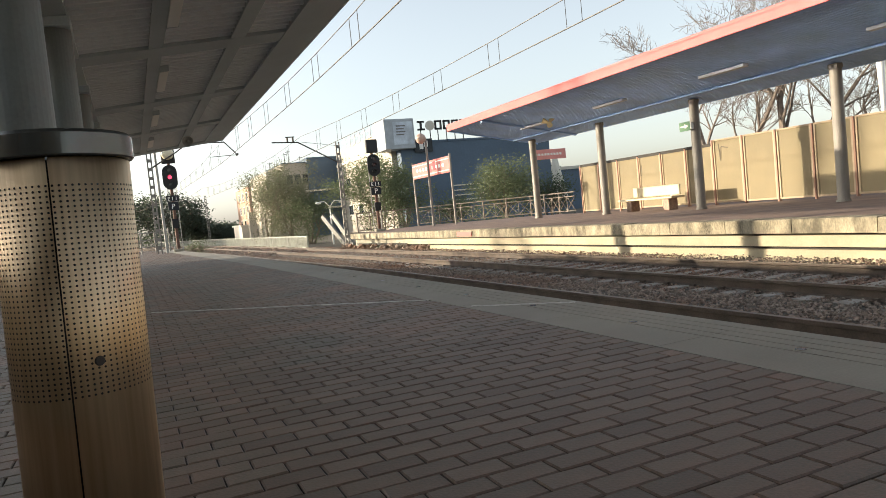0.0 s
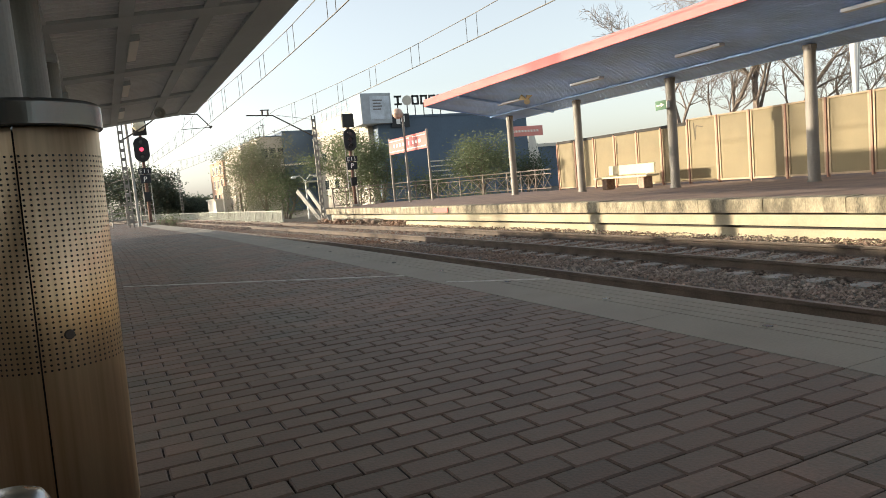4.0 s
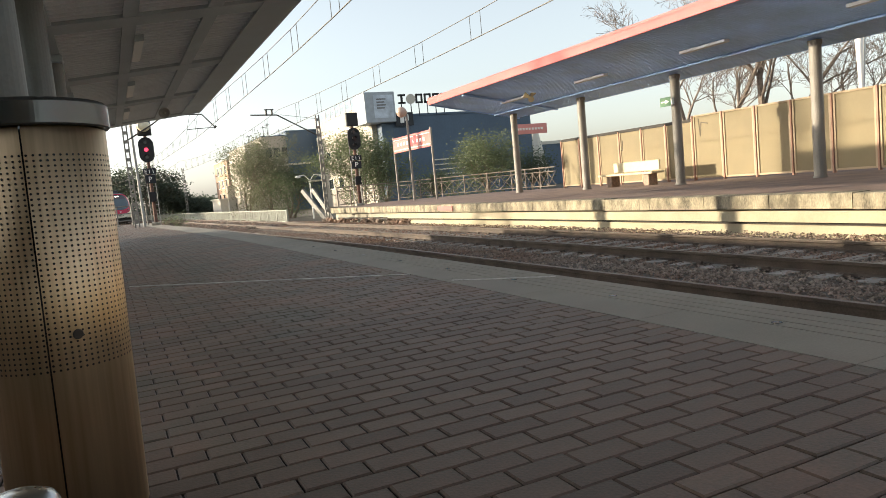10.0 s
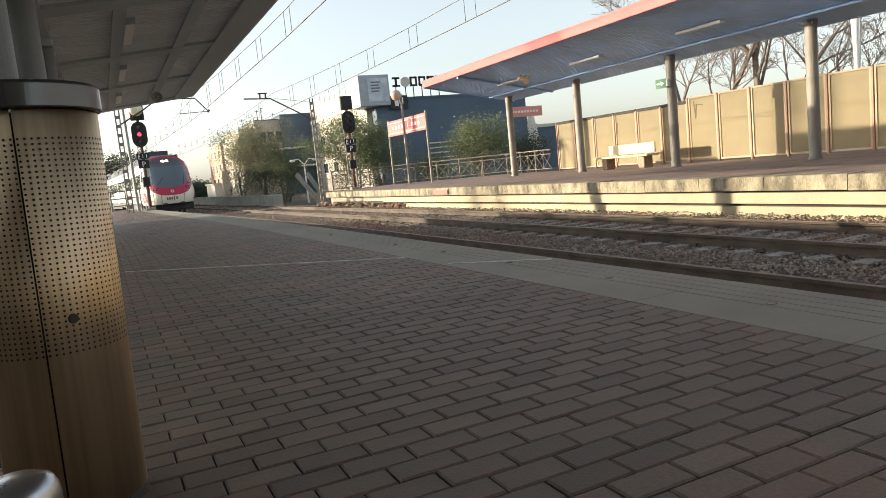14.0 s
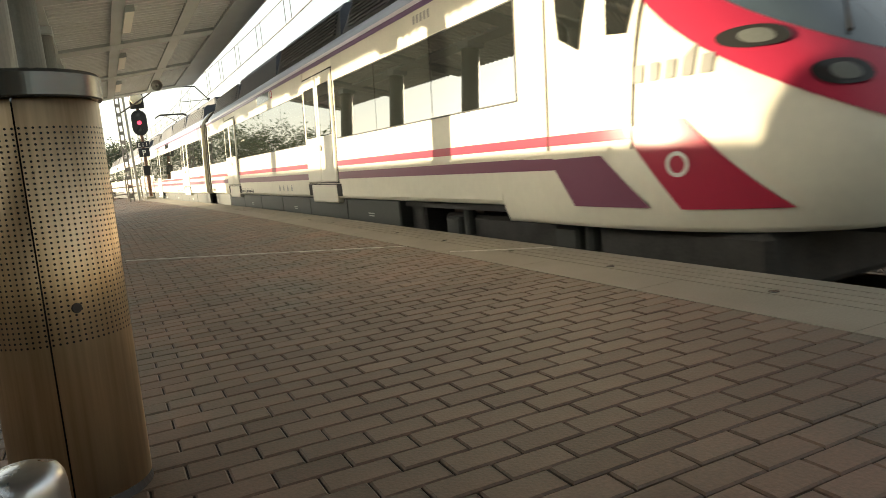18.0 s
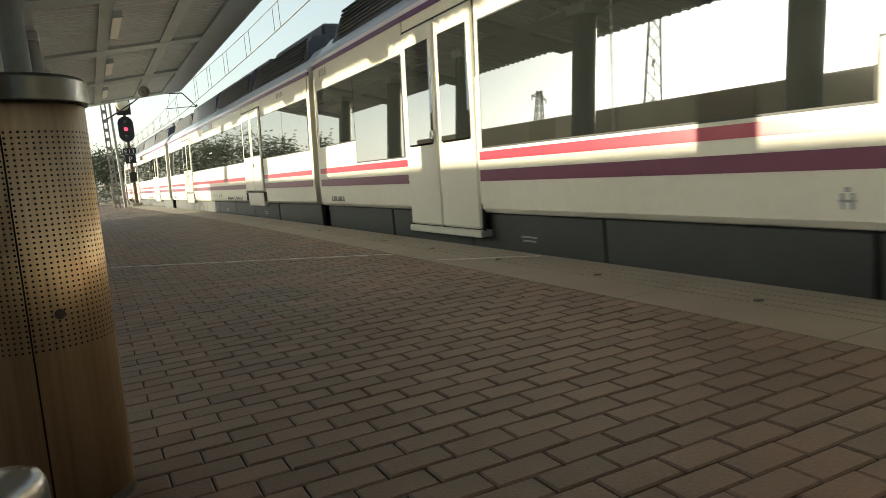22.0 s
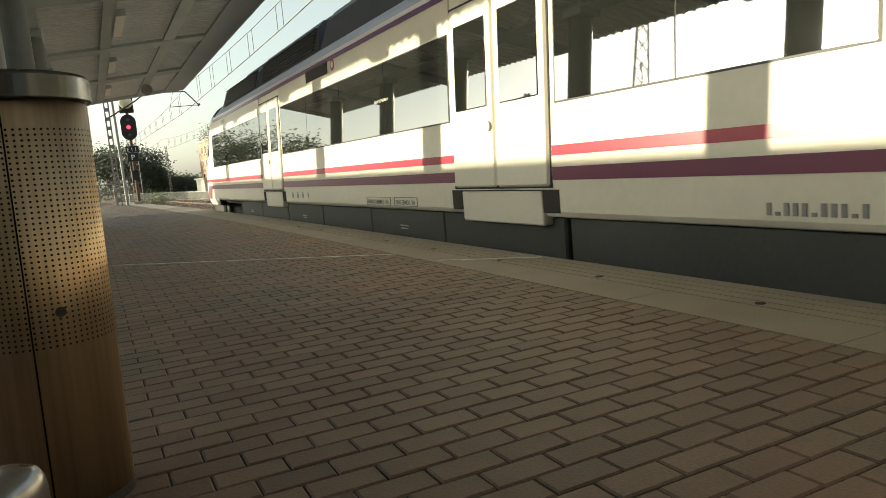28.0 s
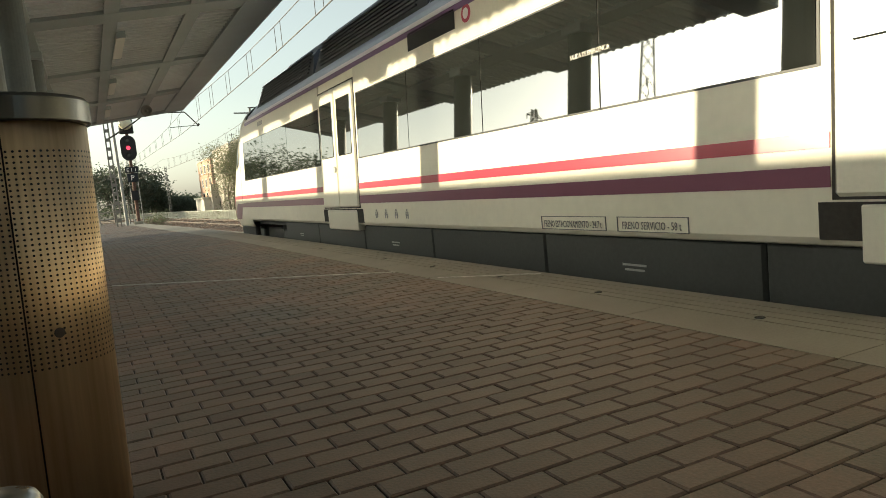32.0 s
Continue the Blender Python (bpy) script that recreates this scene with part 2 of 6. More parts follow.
LEAF = leaf("leaf_green", (0.155, 0.18, 0.105), (0.16, 0.19, 0.095))
LEAF_PALE = leaf("leaf_pale", (0.185, 0.19, 0.13), (0.19, 0.195, 0.11))
# leaves of distant trees, paler than LEAF_DARK: haze put into the colour
LEAF_HAZED = leaf("leaf_hazed_grey_green", (0.105, 0.125, 0.095), (0.10, 0.125, 0.075))
LEAF_DARK = leaf("leaf_dark", (0.075, 0.095, 0.062), (0.08, 0.105, 0.05))
BARK = mat("bark", (0.22, 0.175, 0.14), 0.9, var=0.3, scale=6, bump=0.4)
WALL_DARK = mat("cladding_dark", (0.078, 0.115, 0.165), 0.6, var=0.12, scale=0.3, fine=6)
WALL_BEIGE = mat("render_beige", (0.43, 0.385, 0.32), 0.85, var=0.08, scale=0.3, fine=8)
WALL_BRICK = mat("brick_orange", (0.50, 0.31, 0.22), 0.85, var=0.12, scale=0.5, fine=20)
# brown of the unseen blocks that the bin mirrors
BLOCKER_BROWN = mat("blocker_brown", (0.24, 0.18, 0.125), 0.85, var=0.15, scale=0.5, fine=20)
WALL_PALE = mat("render_pale", (0.62, 0.58, 0.50), 0.85, var=0.06, scale=0.3, fine=8)
WIN_DARK = flat("window_dark", (0.03, 0.035, 0.04), 0.1)


# ---- mesh helpers ----
def bm_box(bm, x0, x1, y0, y1, z0, z1, bevel=0.0):
    """An upright box between the given planes, with its edges chamfered."""
    made = [bm.verts.new((x, y, z)) for z in (z0, z1) for x, y in ((x0, y0), (x1, y0), (x1, y1), (x0, y1))]
    for q in ((3, 2, 1, 0), (4, 5, 6, 7), (0, 1, 5, 4), (1, 2, 6, 5), (2, 3, 7, 6), (3, 0, 4, 7)):
        bm.faces.new([made[i] for i in q])
    if bevel:
        bmesh.ops.bevel(bm, geom=list({e for v in made for e in v.link_edges}), offset=bevel, segments=1, affect="EDGES")


def bm_bar(bm, a, b, r0, r1=None, sides=8, caps=True):
    """A round bar from a to b, tapering from r0 to r1."""
    a, b = Vector(a), Vector(b)
    way = (b - a).normalized()
    u = way.cross(Vector((0, 0, 1)) if abs(way.z) < 0.9 else Vector((1, 0, 0))).normalized()
    v = way.cross(u)
    ring = [(math.cos(2 * math.pi * i / sides), math.sin(2 * math.pi * i / sides)) for i in range(sides)]
    lo = [bm.verts.new(a + (u * c + v * s) * r0) for c, s in ring]
    hi = [bm.verts.new(b + (u * c + v * s) * (r0 if r1 is None else r1)) for c, s in ring]
    for i in range(sides):
        j = (i + 1) % sides
        bm.faces.new((lo[i], lo[j], hi[j], hi[i]))
    if caps:
        bm.faces.new(lo[::-1])
        bm.faces.new(hi)


def bm_beam(bm, a, b, w, h):
    """A square bar from a to b, w wide across and h high."""
    a, b = Vector(a), Vector(b)
    way = (b - a).normalized()
    side = way.cross(Vector((0, 0, 1)))
    side = side.normalized() if side.length > 1e-4 else Vector((1, 0, 0))
    up = side.cross(way)
    vs = [bm.verts.new(p + side * sx * w / 2 + up * sz * h / 2) for p in (a, b) for sx, sz in ((-1, -1), (1, -1), (1, 1), (-1, 1))]
    for q in ((3, 2, 1, 0), (4, 5, 6, 7), (0, 1, 5, 4), (1, 2, 6, 5), (2, 3, 7, 6), (3, 0, 4, 7)):
        bm.faces.new([vs[i] for i in q])


def bm_loft(bm, rings, closed=True, caps=True):
    """Skins rings of equally many points."""
    vs = [[bm.verts.new(p) for p in ring] for ring in rings]
    k = len(vs[0])
    for a, b in zip(vs, vs[1:]):
        for i in range(k if closed else k - 1):
            j = (i + 1) % k
            bm.faces.new((a[i], a[j], b[j], b[i]))
    if caps and closed:
        bm.faces.new(vs[0][::-1])
        bm.faces.new(vs[-1])


def bm_prism(bm, outline, y0, y1, cuts=1):
    """A profile of (x, z) points carried along y."""
    ys = [y0 + (y1 - y0) * i / cuts for i in range(cuts + 1)]
    bm_loft(bm, [[(x, y, z) for x, z in outline] for y in ys])


def mesh_of(name, bm, material, smooth=False):
    bmesh.ops.recalc_face_normals(bm, faces=bm.faces)
    me = bpy.data.meshes.new(name)
    bm.to_mesh(me)
    bm.free()
    for m in material if isinstance(material, (list, tuple)) else [material]:
        me.materials.append(m)
    if smooth:
        me.shade_smooth()
    return me


def part(name, bm, material, parent, label="", smooth=False):
    """Links a bmesh as one mesh under a thing or a part."""
    ob = new(name, mesh_of(name, bm, material, smooth))
    ob.parent = parent
    return tagged(ob, label)


def piece(name, me, parent, m):
    ob = new(name, me)
    ob.parent = parent
    ob.matrix_basis = m
    return ob


def thing(name, label, category, m=None, group="", kind=""):
    ob = new(name)
    ob.empty_display_size = 0.2
    if m is not None:
        ob.matrix_basis = m
    return tagged(ob, label, category, group, kind)


def solid(name, bm, material, label, category, group="", kind="", m=None, smooth=False):
    ob = new(name, mesh_of(name, bm, material, smooth))
    if m is not None:
        ob.matrix_basis = m
    return tagged(ob, label, category, group, kind)


def boxes(name, material, parent, *rows, bevel=0.0, label=""):
    bm = bmesh.new()
    for row in rows:
        bm_box(bm, *row, bevel=bevel)
    return part(name, bm, material, parent, label)


def text_on(name, words, size, m, material, parent, squeeze=1.0, label=""):
    """Raised lettering in the built-in font, as a mesh; m puts its baseline's middle, x along the words, z out."""
    cu = bpy.data.curves.new(name, "FONT")
    cu.body, cu.size, cu.extrude, cu.align_x, cu.resolution_u = words, size, 0.001, "CENTER", 2
    tmp = bpy.data.objects.new(name, cu)
    scene.collection.objects.link(tmp)
    me = bpy.data.meshes.new_from_object(tmp.evaluated_get(bpy.context.evaluated_depsgraph_get()))
    bpy.data.objects.remove(tmp)
    bpy.data.curves.remove(cu)
    me.materials.clear()
    me.materials.append(material)
    ob = new(name, me)
    ob.parent, ob.matrix_basis = parent, m @ Matrix.Diagonal((squeeze, 1, 1, 1))
    return tagged(ob, label)


# ---- the line of the tracks: straight past the platforms, then bearing left ----
def _slope(y):
    if y < 10:
        return 0.0
    if y < 22:
        return -0.036 * (y - 10) / 12
    if y < 62:
        return -0.036
    return max(-0.036 - 0.0022 * (y - 62), -0.35)


_STEP = 0.5
_BEND = [0.0]
for _i in range(700):
    _BEND.append(_BEND[-1] + _slope(_i * _STEP) * _STEP)


def bend(y):
    """How far the line has moved sideways at y."""
    if y <= 0:
        return 0.0
    k = min(int(y / _STEP), len(_BEND) - 2)
    return _BEND[k] + (_BEND[k + 1] - _BEND[k]) * (y / _STEP - k)


NEAR_EDGE, FAR_EDGE = 3.05, 10.79
TRACK1, TRACK2 = 4.76, 9.0
RAIL1, RAIL2 = -0.55, -0.65
BED = -0.85


def at(bearing, dist, z=0.0):
    """A place from its bearing off the line and its distance."""
    return (dist * math.sin(radians(bearing)), dist * math.cos(radians(bearing)), z)


def sweep(bm, outline, y0, y1, step=2.0, straight_to=16.0):
    """A profile of (x, z) carried along the line's bend."""
    ys = [y0]
    y = y0
    while y < y1 - 1e-6:
        y = min(y + (step if y >= straight_to - 1e-6 else max(step, min(20.0, straight_to - y))), y1)
        ys.append(y)
    bm_loft(bm, [[(x + bend(y), y, z) for x, z in outline] for y in ys])


# ---- ground, track bed ----
bm = bmesh.new()
bmesh.ops.create_grid(bm, x_segments=8, y_segments=8, size=2500)
solid("ground", bm, SOIL, "bare dry earth around the railway", "ground", kind="structure", m=pose(0, 0, -0.95))
bm = bmesh.new()
sweep(bm, [(NEAR_EDGE - 0.3, -0.76), (6.6, -0.76), (7.5, BED), (10.1, BED), (10.5, -0.78), (FAR_EDGE + 0.3, -0.77), (FAR_EDGE + 0.3, -0.94), (NEAR_EDGE - 0.3, -0.94)], -120, 330, 4)
solid("track_bed", bm, BALLAST_BED, "grey stone ballast bed under two tracks", "track bed", kind="structure")


def rail(name, x, top):
    head = [(-0.036, 0), (0.036, 0), (0.036, -0.035), (0.01, -0.05), (0.01, -0.135), (0.07, -0.15), (0.07, -0.165),
            (-0.07, -0.165), (-0.07, -0.15), (-0.01, -0.135), (-0.01, -0.05), (-0.036, -0.035)]
    holder = thing(name, "rust-brown steel rail with a polished running surface", "rail", kind="structure")
    bm = bmesh.new()
    sweep(bm, [(x + a, top - 0.002 + b) for a, b in head], -120, 330, 4)
    part("rail_body", bm, RAIL, holder)
    bm = bmesh.new()
    sweep(bm, [(x - 0.03, top + 0.001), (x + 0.03, top + 0.001), (x + 0.03, top - 0.01), (x - 0.03, top - 0.01)], -120, 330, 4)
    part("running_surface", bm, RAILTOP, holder)


for k, (c, top) in enumerate(((TRACK1, RAIL1), (TRACK2, RAIL2))):
    for side in (-0.87, 0.87):
        rail("rail_%d" % (2 * k + (1 if side < 0 else 2)), c + side, top)


# ---- near platform ----
PAVE_EDGE = 2.370
near = thing("platform_near", "station platform of clay pavers with a pale concrete edge", "platform", kind="structure")
bm = bmesh.new()
sweep(bm, [(-9, -0.9), (NEAR_EDGE - 0.06, -0.9), (NEAR_EDGE - 0.06, -0.10), (PAVE_EDGE - 0.02, -0.10), (PAVE_EDGE - 0.02, -0.009), (-9, -0.009)], -75, 47, 2)
part("platform_body", bm, JOINT, near)
boxes("plain_paving", BRICK_FAR, near, (-5.5, PAVE_EDGE - 0.03, -75, -4.02, -0.05, -0.002), (-5.5, -2.7, 12.1, 46, -0.05, -0.002), label="worn clay paving")
bm = bmesh.new()
y = 2.82 - 1.18 * 68
while y < 47:
    n = 1.18 if -2 < y < 47 else 4.72
    b = bend(y + n / 2)
    x0, x1 = PAVE_EDGE + b, NEAR_EDGE + b
    for xa, xb in ((x0, 2.686 + b), (2.696 + b, 2.773 + b), (2.783 + b, 2.860 + b), (2.870 + b, 2.947 + b), (2.957 + b, x1)):
        bm_box(bm, xa, xb, y + 0.002, min(y + n, 47) - 0.002, -0.12, 0.0)
    y += n
part("edge_slab", bm, SLAB, near, "pale concrete edge slabs with fine grooves")

# ---- far platform ----
far = thing("platform_far", "opposite platform with a weathered concrete edge", "platform", kind="structure")
bm = bmesh.new()
top = [(FAR_EDGE + 0.35, -70), (30, -70), (30, 27.2), (19.0, 27.2), (19.0, 31.4), (14.9, 36.8), (13.2, 36.8), (10.35, 34.6), (FAR_EDGE - 0.1, 30), (FAR_EDGE + 0.35, 16)]
vs0 = [bm.verts.new((x, y, -0.9)) for x, y in top]
vs1 = [bm.verts.new((x, y, -0.012)) for x, y in top]
bm.faces.new(vs1)
for i in range(len(top)):
    j = (i + 1) % len(top)
    bm.faces.new((vs0[i], vs0[j], vs1[j], vs1[i])).material_index = 1
part("paving", bm, [BRICK_FAR, CONCRETE], far, "brownish-red clay paving, worn and dusty")
bm = bmesh.new()
sweep(bm, [(FAR_EDGE + 0.14, -0.56), (FAR_EDGE + 0.6, -0.56), (FAR_EDGE + 0.6, -0.9), (FAR_EDGE + 0.14, -0.9)], -70, 25.5, 3)
part("lower_wall", bm, CREAM, far, "cream rendered lower wall")
bm = bmesh.new()
sweep(bm, [(FAR_EDGE + 0.06, -0.30), (FAR_EDGE + 0.6, -0.30), (FAR_EDGE + 0.6, -0.50), (FAR_EDGE + 0.06, -0.50)], -70, 27.5, 3)
part("upper_wall", bm, CREAM, far, "cream rendered band under the coping")
bm = bmesh.new()
sweep(bm, [(FAR_EDGE + 0.22, -0.50), (FAR_EDGE + 0.6, -0.50), (FAR_EDGE + 0.6, -0.57), (FAR_EDGE + 0.22, -0.57)], -70, 34.4, 3)
part("shadow_gap", bm, DARKGAP, far)
rnd = random.Random(5)
y = -40.0
k = 0
while y < 34.4:
    n = min(1.55 + rnd.random() * 0.06, 34.7 - y)
    bm = bmesh.new()
    b0, b1, dz = bend(y), bend(y + n), rnd.uniform(-0.006, 0.006)
    prof = [(0.0, -0.26 + dz), (0.0, -0.02 + dz), (0.02, 0.0 + dz), (0.46, 0.0 + dz), (0.46, -0.26 + dz)]
    bm_loft(bm, [[(FAR_EDGE + p + bend(yy), yy, z) for p, z in prof] for yy in (y + 0.008, y + n - 0.008)])
    part("coping_stone", bm, COPING, far)
    y += n
boxes("red_mark", SIGN_RED, far, (FAR_EDGE - 0.24, FAR_EDGE - 0.222, 21.6, 22.75, -0.22, -0.06), label="faded red painted mark on the coping")


# ---- canopies ----
def far_canopy():
    """A blue roof on one row of round posts, rising towards the tracks, with a red fascia."""
    c = thing("platform_canopy_far", "blue-grey canopy with a faded red fascia on the opposite platform", "platform canopy")
    post_x, back, edge, y0, y1, r = 16.26, 17.0, 12.62, -36.0, 27.1, 0.145

    def zz(x):
        return 3.26 + 0.76 * (x - back) / (edge - back)
    bm = bmesh.new()
    bm_prism(bm, [(back, zz(back) + 0.05), (edge, zz(edge) + 0.05), (edge, zz(edge) + 0.14), (back, zz(back) + 0.14)], y0, y1)
    part("roof_sheet", bm, ROOF_BLUE_HAZED, c)
    bm = bmesh.new()
    n = int((back - edge) / 0.115)
    for i in range(n):
        x = back + (edge - back) * (i + 0.5) / n
        bm_box(bm, x - 0.028, x + 0.028, y0 + 0.02, y1 - 0.02, zz(x) + 0.0475, zz(x) + 0.055)
    part("corrugation", bm, ROOF_BLUE_HAZED, c)
    bm = bmesh.new()
    bm_box(bm, 15.69, 15.81, y0 + 0.02, y1 - 0.02, zz(15.75) - 0.03, zz(15.75) + 0.03, 0.008)
    part("purlin", bm, ROOF_BLUE_HAZED, c)
    lo, hi = edge + 0.05, back - 0.05
    for y in (-35.9, -5.9, 24.1):
        bm = bmesh.new()
        bm_prism(bm, [(lo, zz(lo) - 0.05), (hi, zz(hi) - 0.02), (hi, zz(hi) + 0.03), (lo, zz(lo) + 0.03)], y - 0.06, y + 0.06)
        part("rafter", bm, ROOF_BLUE_HAZED, c)
    bm = bmesh.new()
    bm_box(bm, edge - 0.05, edge, y0, y1, zz(edge), zz(edge) + 0.29, 0.012)
    part("fascia", bm, FASCIA, c, "faded red fascia board")
    bm = bmesh.new()
    bm_prism(bm, [(back, zz(back)), (edge, zz(edge)), (edge, zz(edge) + 0.28), (back, zz(back) + 0.2)], y1, y1 + 0.05)
    part("end_trim", bm, ROOF_BLUE_HAZED, c)
    for i in range(13):
        py, top = 26.4 - 4.8 * i, zz(post_x)
        bm = bmesh.new()
        bm_bar(bm, (post_x, py, 0.0), (post_x, py, top - 0.02), r, sides=24)
        p = part("post", bm, POST_FAR, c)
        bm = bmesh.new()
        bm_bar(bm, (post_x, py, 0.0), (post_x, py, 0.05), r + 0.03, r + 0.02, sides=24)
        part("base_collar", bm, POST_FAR, p)
        bm = bmesh.new()
        bm_box(bm, post_x - 0.11, post_x + 0.11, py - 0.13, py + 0.13, top - 0.10, top + 0.02, 0.01)
        part("cap_plate", bm, POST_FAR, p)
    y = y0 + 1.2
    while y < y1 - 1.2:
        bm = bmesh.new()
        bm_box(bm, 14.5, 14.7, y, y + 1.55, zz(14.6) - 0.05, zz(14.6) + 0.03, 0.01)
        part("strip_light", bm, LAMP_DULL, c, "pale strip light, off")
        y += 4.8


far_canopy()


def near_canopy():
    """Grey roof over the viewer: corrugated sheets between broad cross beams, purlins and a deep edge beam."""
    c = thing("platform_canopy_near", "grey corrugated steel canopy on round posts over the platform", "platform canopy")
    back, edge, y0, y1 = -1.85, 3.12, -36.0, 24.9

    def zz(x):
        return 3.30 + 0.136 * (x + 1.0)

    def slab(bm, xa, xb, ya, yb, lo, hi):
        bm_prism(bm, [(xa, zz(xa) + lo), (xb, zz(xb) + lo), (xb, zz(xb) + hi), (xa, zz(xa) + hi)], ya, yb)
    bm = bmesh.new()
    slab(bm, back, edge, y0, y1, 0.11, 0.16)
    part("roof_sheet", bm, ROOF_GREY_LIFTED, c)
    bm = bmesh.new()
    y = y0 + 0.1
    while y < y1 - 0.25:
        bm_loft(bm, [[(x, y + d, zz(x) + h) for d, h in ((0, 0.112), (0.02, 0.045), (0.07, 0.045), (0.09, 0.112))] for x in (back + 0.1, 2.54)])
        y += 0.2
    part("corrugation", bm, ROOF_GREY_LIFTED, c, "corrugated grey sheet with ribs across the platform")
    y = 24.62
    while y > y0:
        bm = bmesh.new()
        slab(bm, back, 2.53, y - 0.27, y + 0.27, 0.0, 0.105)
        part("cross_beam", bm, CANOPY_BEAM, c)
        y -= 4.45
    for x, w in ((-0.55, 0.16), (0.62, 0.10), (1.80, 0.11)):
        bm = bmesh.new()
        slab(bm, x - w, x + w, y0, y1 - 0.02, 0.006, 0.102)
        part("purlin", bm, CANOPY_BEAM, c)
    bm = bmesh.new()
    slab(bm, 2.53, edge, y0, y1, -0.01, 0.12)
    part("edge_beam", bm, CANOPY_BEAM, c)
    bm = bmesh.new()
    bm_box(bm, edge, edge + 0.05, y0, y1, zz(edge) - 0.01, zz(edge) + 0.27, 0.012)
    part("fascia", bm, ROOF_GREY_LIFTED, c)
    bm = bmesh.new()
    bm_prism(bm, [(back, zz(back)), (edge, zz(edge)), (edge, zz(edge) + 0.28), (back, zz(back) + 0.2)], y1, y1 + 0.05)
    part("end_trim", bm, CANOPY_BEAM, c)
    for i in range(-10, 5):
        py, px, r = 5.27 + 3.9 * i, -0.56, 0.19
        bm = bmesh.new()
        bm_bar(bm, (px, py, 0.0), (px, py, zz(px) - 0.02), r, sides=32)
        p = part("post", bm, POST_GREY, c)
        bm = bmesh.new()
        bm_bar(bm, (px, py, 0.0), (px, py, 0.05), r + 0.03, r + 0.02, sides=24)
        part("base_collar", bm, POST_GREY, p)
        bm = bmesh.new()
        bm_box(bm, px - 0.2, px + 0.2, py - 0.24, py + 0.24, zz(px) - 0.10, zz(px) + 0.02, 0.01)
        part("cap_plate", bm, CANOPY_BEAM, p)
    y = 21.25
    while y > y0 + 2:
        bm = bmesh.new()
        slab(bm, 0.72, 0.86, y, y + 1.72, -0.035, 0.07)
        lamp = part("strip_light", bm, LAMP_COVER, c, "pale strip light, off")
        for e in (y - 0.03, y + 1.72):
            bm = bmesh.new()
            slab(bm, 0.715, 0.865, e, e + 0.03, -0.038, 0.072)
            part("end_cap", bm, CANOPY_BEAM, lamp)
        y -= 4.38


near_canopy()

# ---- screens that close the near platform, behind the posts ----
bm = bmesh.new()
for k in range(75):
    bm_box(bm, -5.7, -5.5, -75 + 1.35 * k, -75 + 1.35 * k + 1.349, -0.9, 2.64)
solid("wall_back", bm, SCREEN_TAN, "plain tan panel wall behind the platform", "wall", kind="structure")

# ---- far fence ----
fence = thing("platform_fence", "tan panel fence with reddish posts along the opposite platform", "fence")
FX, FH = 19.0, 2.27
rnd = random.Random(3)
pan = mesh_of("panel", (lambda b: (bm_box(b, -0.02, 0.02, -0.62, 0.62, 0, FH - 0.08, 0.006), b)[1])(bmesh.new()), FENCE)
frm = bmesh.new()
for s in (-1, 1):
    bm_box(frm, -0.05, 0.03, *sorted((s * 0.62, s * 0.565)), 0, FH - 0.05, 0.004)
bm_box(frm, -0.05, 0.03, -0.565, 0.565, FH - 0.10, FH - 0.05, 0.004)
bm_box(frm, -0.05, 0.03, -0.565, 0.565, 0.0, 0.06, 0.004)
frm = mesh_of("panel_frame", frm, mat("fence_frame", (0.42, 0.31, 0.2), 0.7, var=0.1))
pst = bmesh.new()
bm_box(pst, -0.08, 0.05, -0.03, 0.03, -0.1, FH, 0.006)
pst = mesh_of("fence_post", pst, FENCE_POST)
y = 26.85
while y > -30:
    low = y > 19.5
    sh = Matrix.Diagonal((1, 1, 0.93 if low else 1, 1))
    piece("fence_post", pst, fence, pose(FX, y, 0) @ sh)
    piece("fence_panel", pan, fence, pose(FX, y - 0.665, 0.07) @ sh)
    piece("panel_frame", frm, fence, pose(FX, y - 0.665, 0.05) @ sh)
    # dark strip stands in for a shadow along the low panels' tops
    if low:
        boxes("dark_top_rail", DARKGAP, fence, (FX - 0.06, FX + 0.05, y - 1.30, y - 0.03, FH * 0.93 - 0.05, FH * 0.93 + 0.06))
    y -= 1.33
for strokes, gy, gz, k in ((((0, 0.55), (0.02, 0.25), (0.2, 0.2), (0.22, 0.6)), 22.9, 1.15, 1.0), (((0.05, 0.3), (0.0, 0.05), (0.2, 0.0), (0.24, 0.28), (0.05, 0.3)), 23.0, 0.62, 1.0),
                           (((0, 0.6), (0.05, 0.1), (0.1, 0.5), (0.35, 0.45)), 18.6, 1.4, 1.2)):
    bm = bmesh.new()
    for (ya, za), (yb, zb) in zip(strokes, strokes[1:]):
        bm_beam(bm, (FX - 0.026, gy - ya * k, gz + za * k), (FX - 0.026, gy - yb * k, gz + zb * k), 0.012, 0.035)
    part("graffiti", bm, GRAFFITI, fence, "thin dark spray-paint scrawl")


# ---- worn lines and small covers set in the near platform ----
bm = bmesh.new()
bm_beam(bm, (0.1, 8.2, 0.0015), (2.36, 5.82, 0.0015), 0.045, 0.006)
part("worn_line", bm, WHITE_LINE, near, "worn pale line across the pavers")
bm = bmesh.new()
bm_beam(bm, (2.42, 5.08, 0.0005), (3.0, 4.46, 0.0005), 0.05, 0.006)
part("worn_line", bm, WHITE_LINE, near, "worn pale line across the edge slabs")
for k in range(8):
    bm = bmesh.new()
    bm_bar(bm, (2.735, 2.275 + 1.18 * k, -0.004), (2.735, 2.275 + 1.18 * k, 0.003), 0.026, 0.024, 20)
    part("anchor_cap", bm, STEEL_DARK, near, "small dark metal cap")

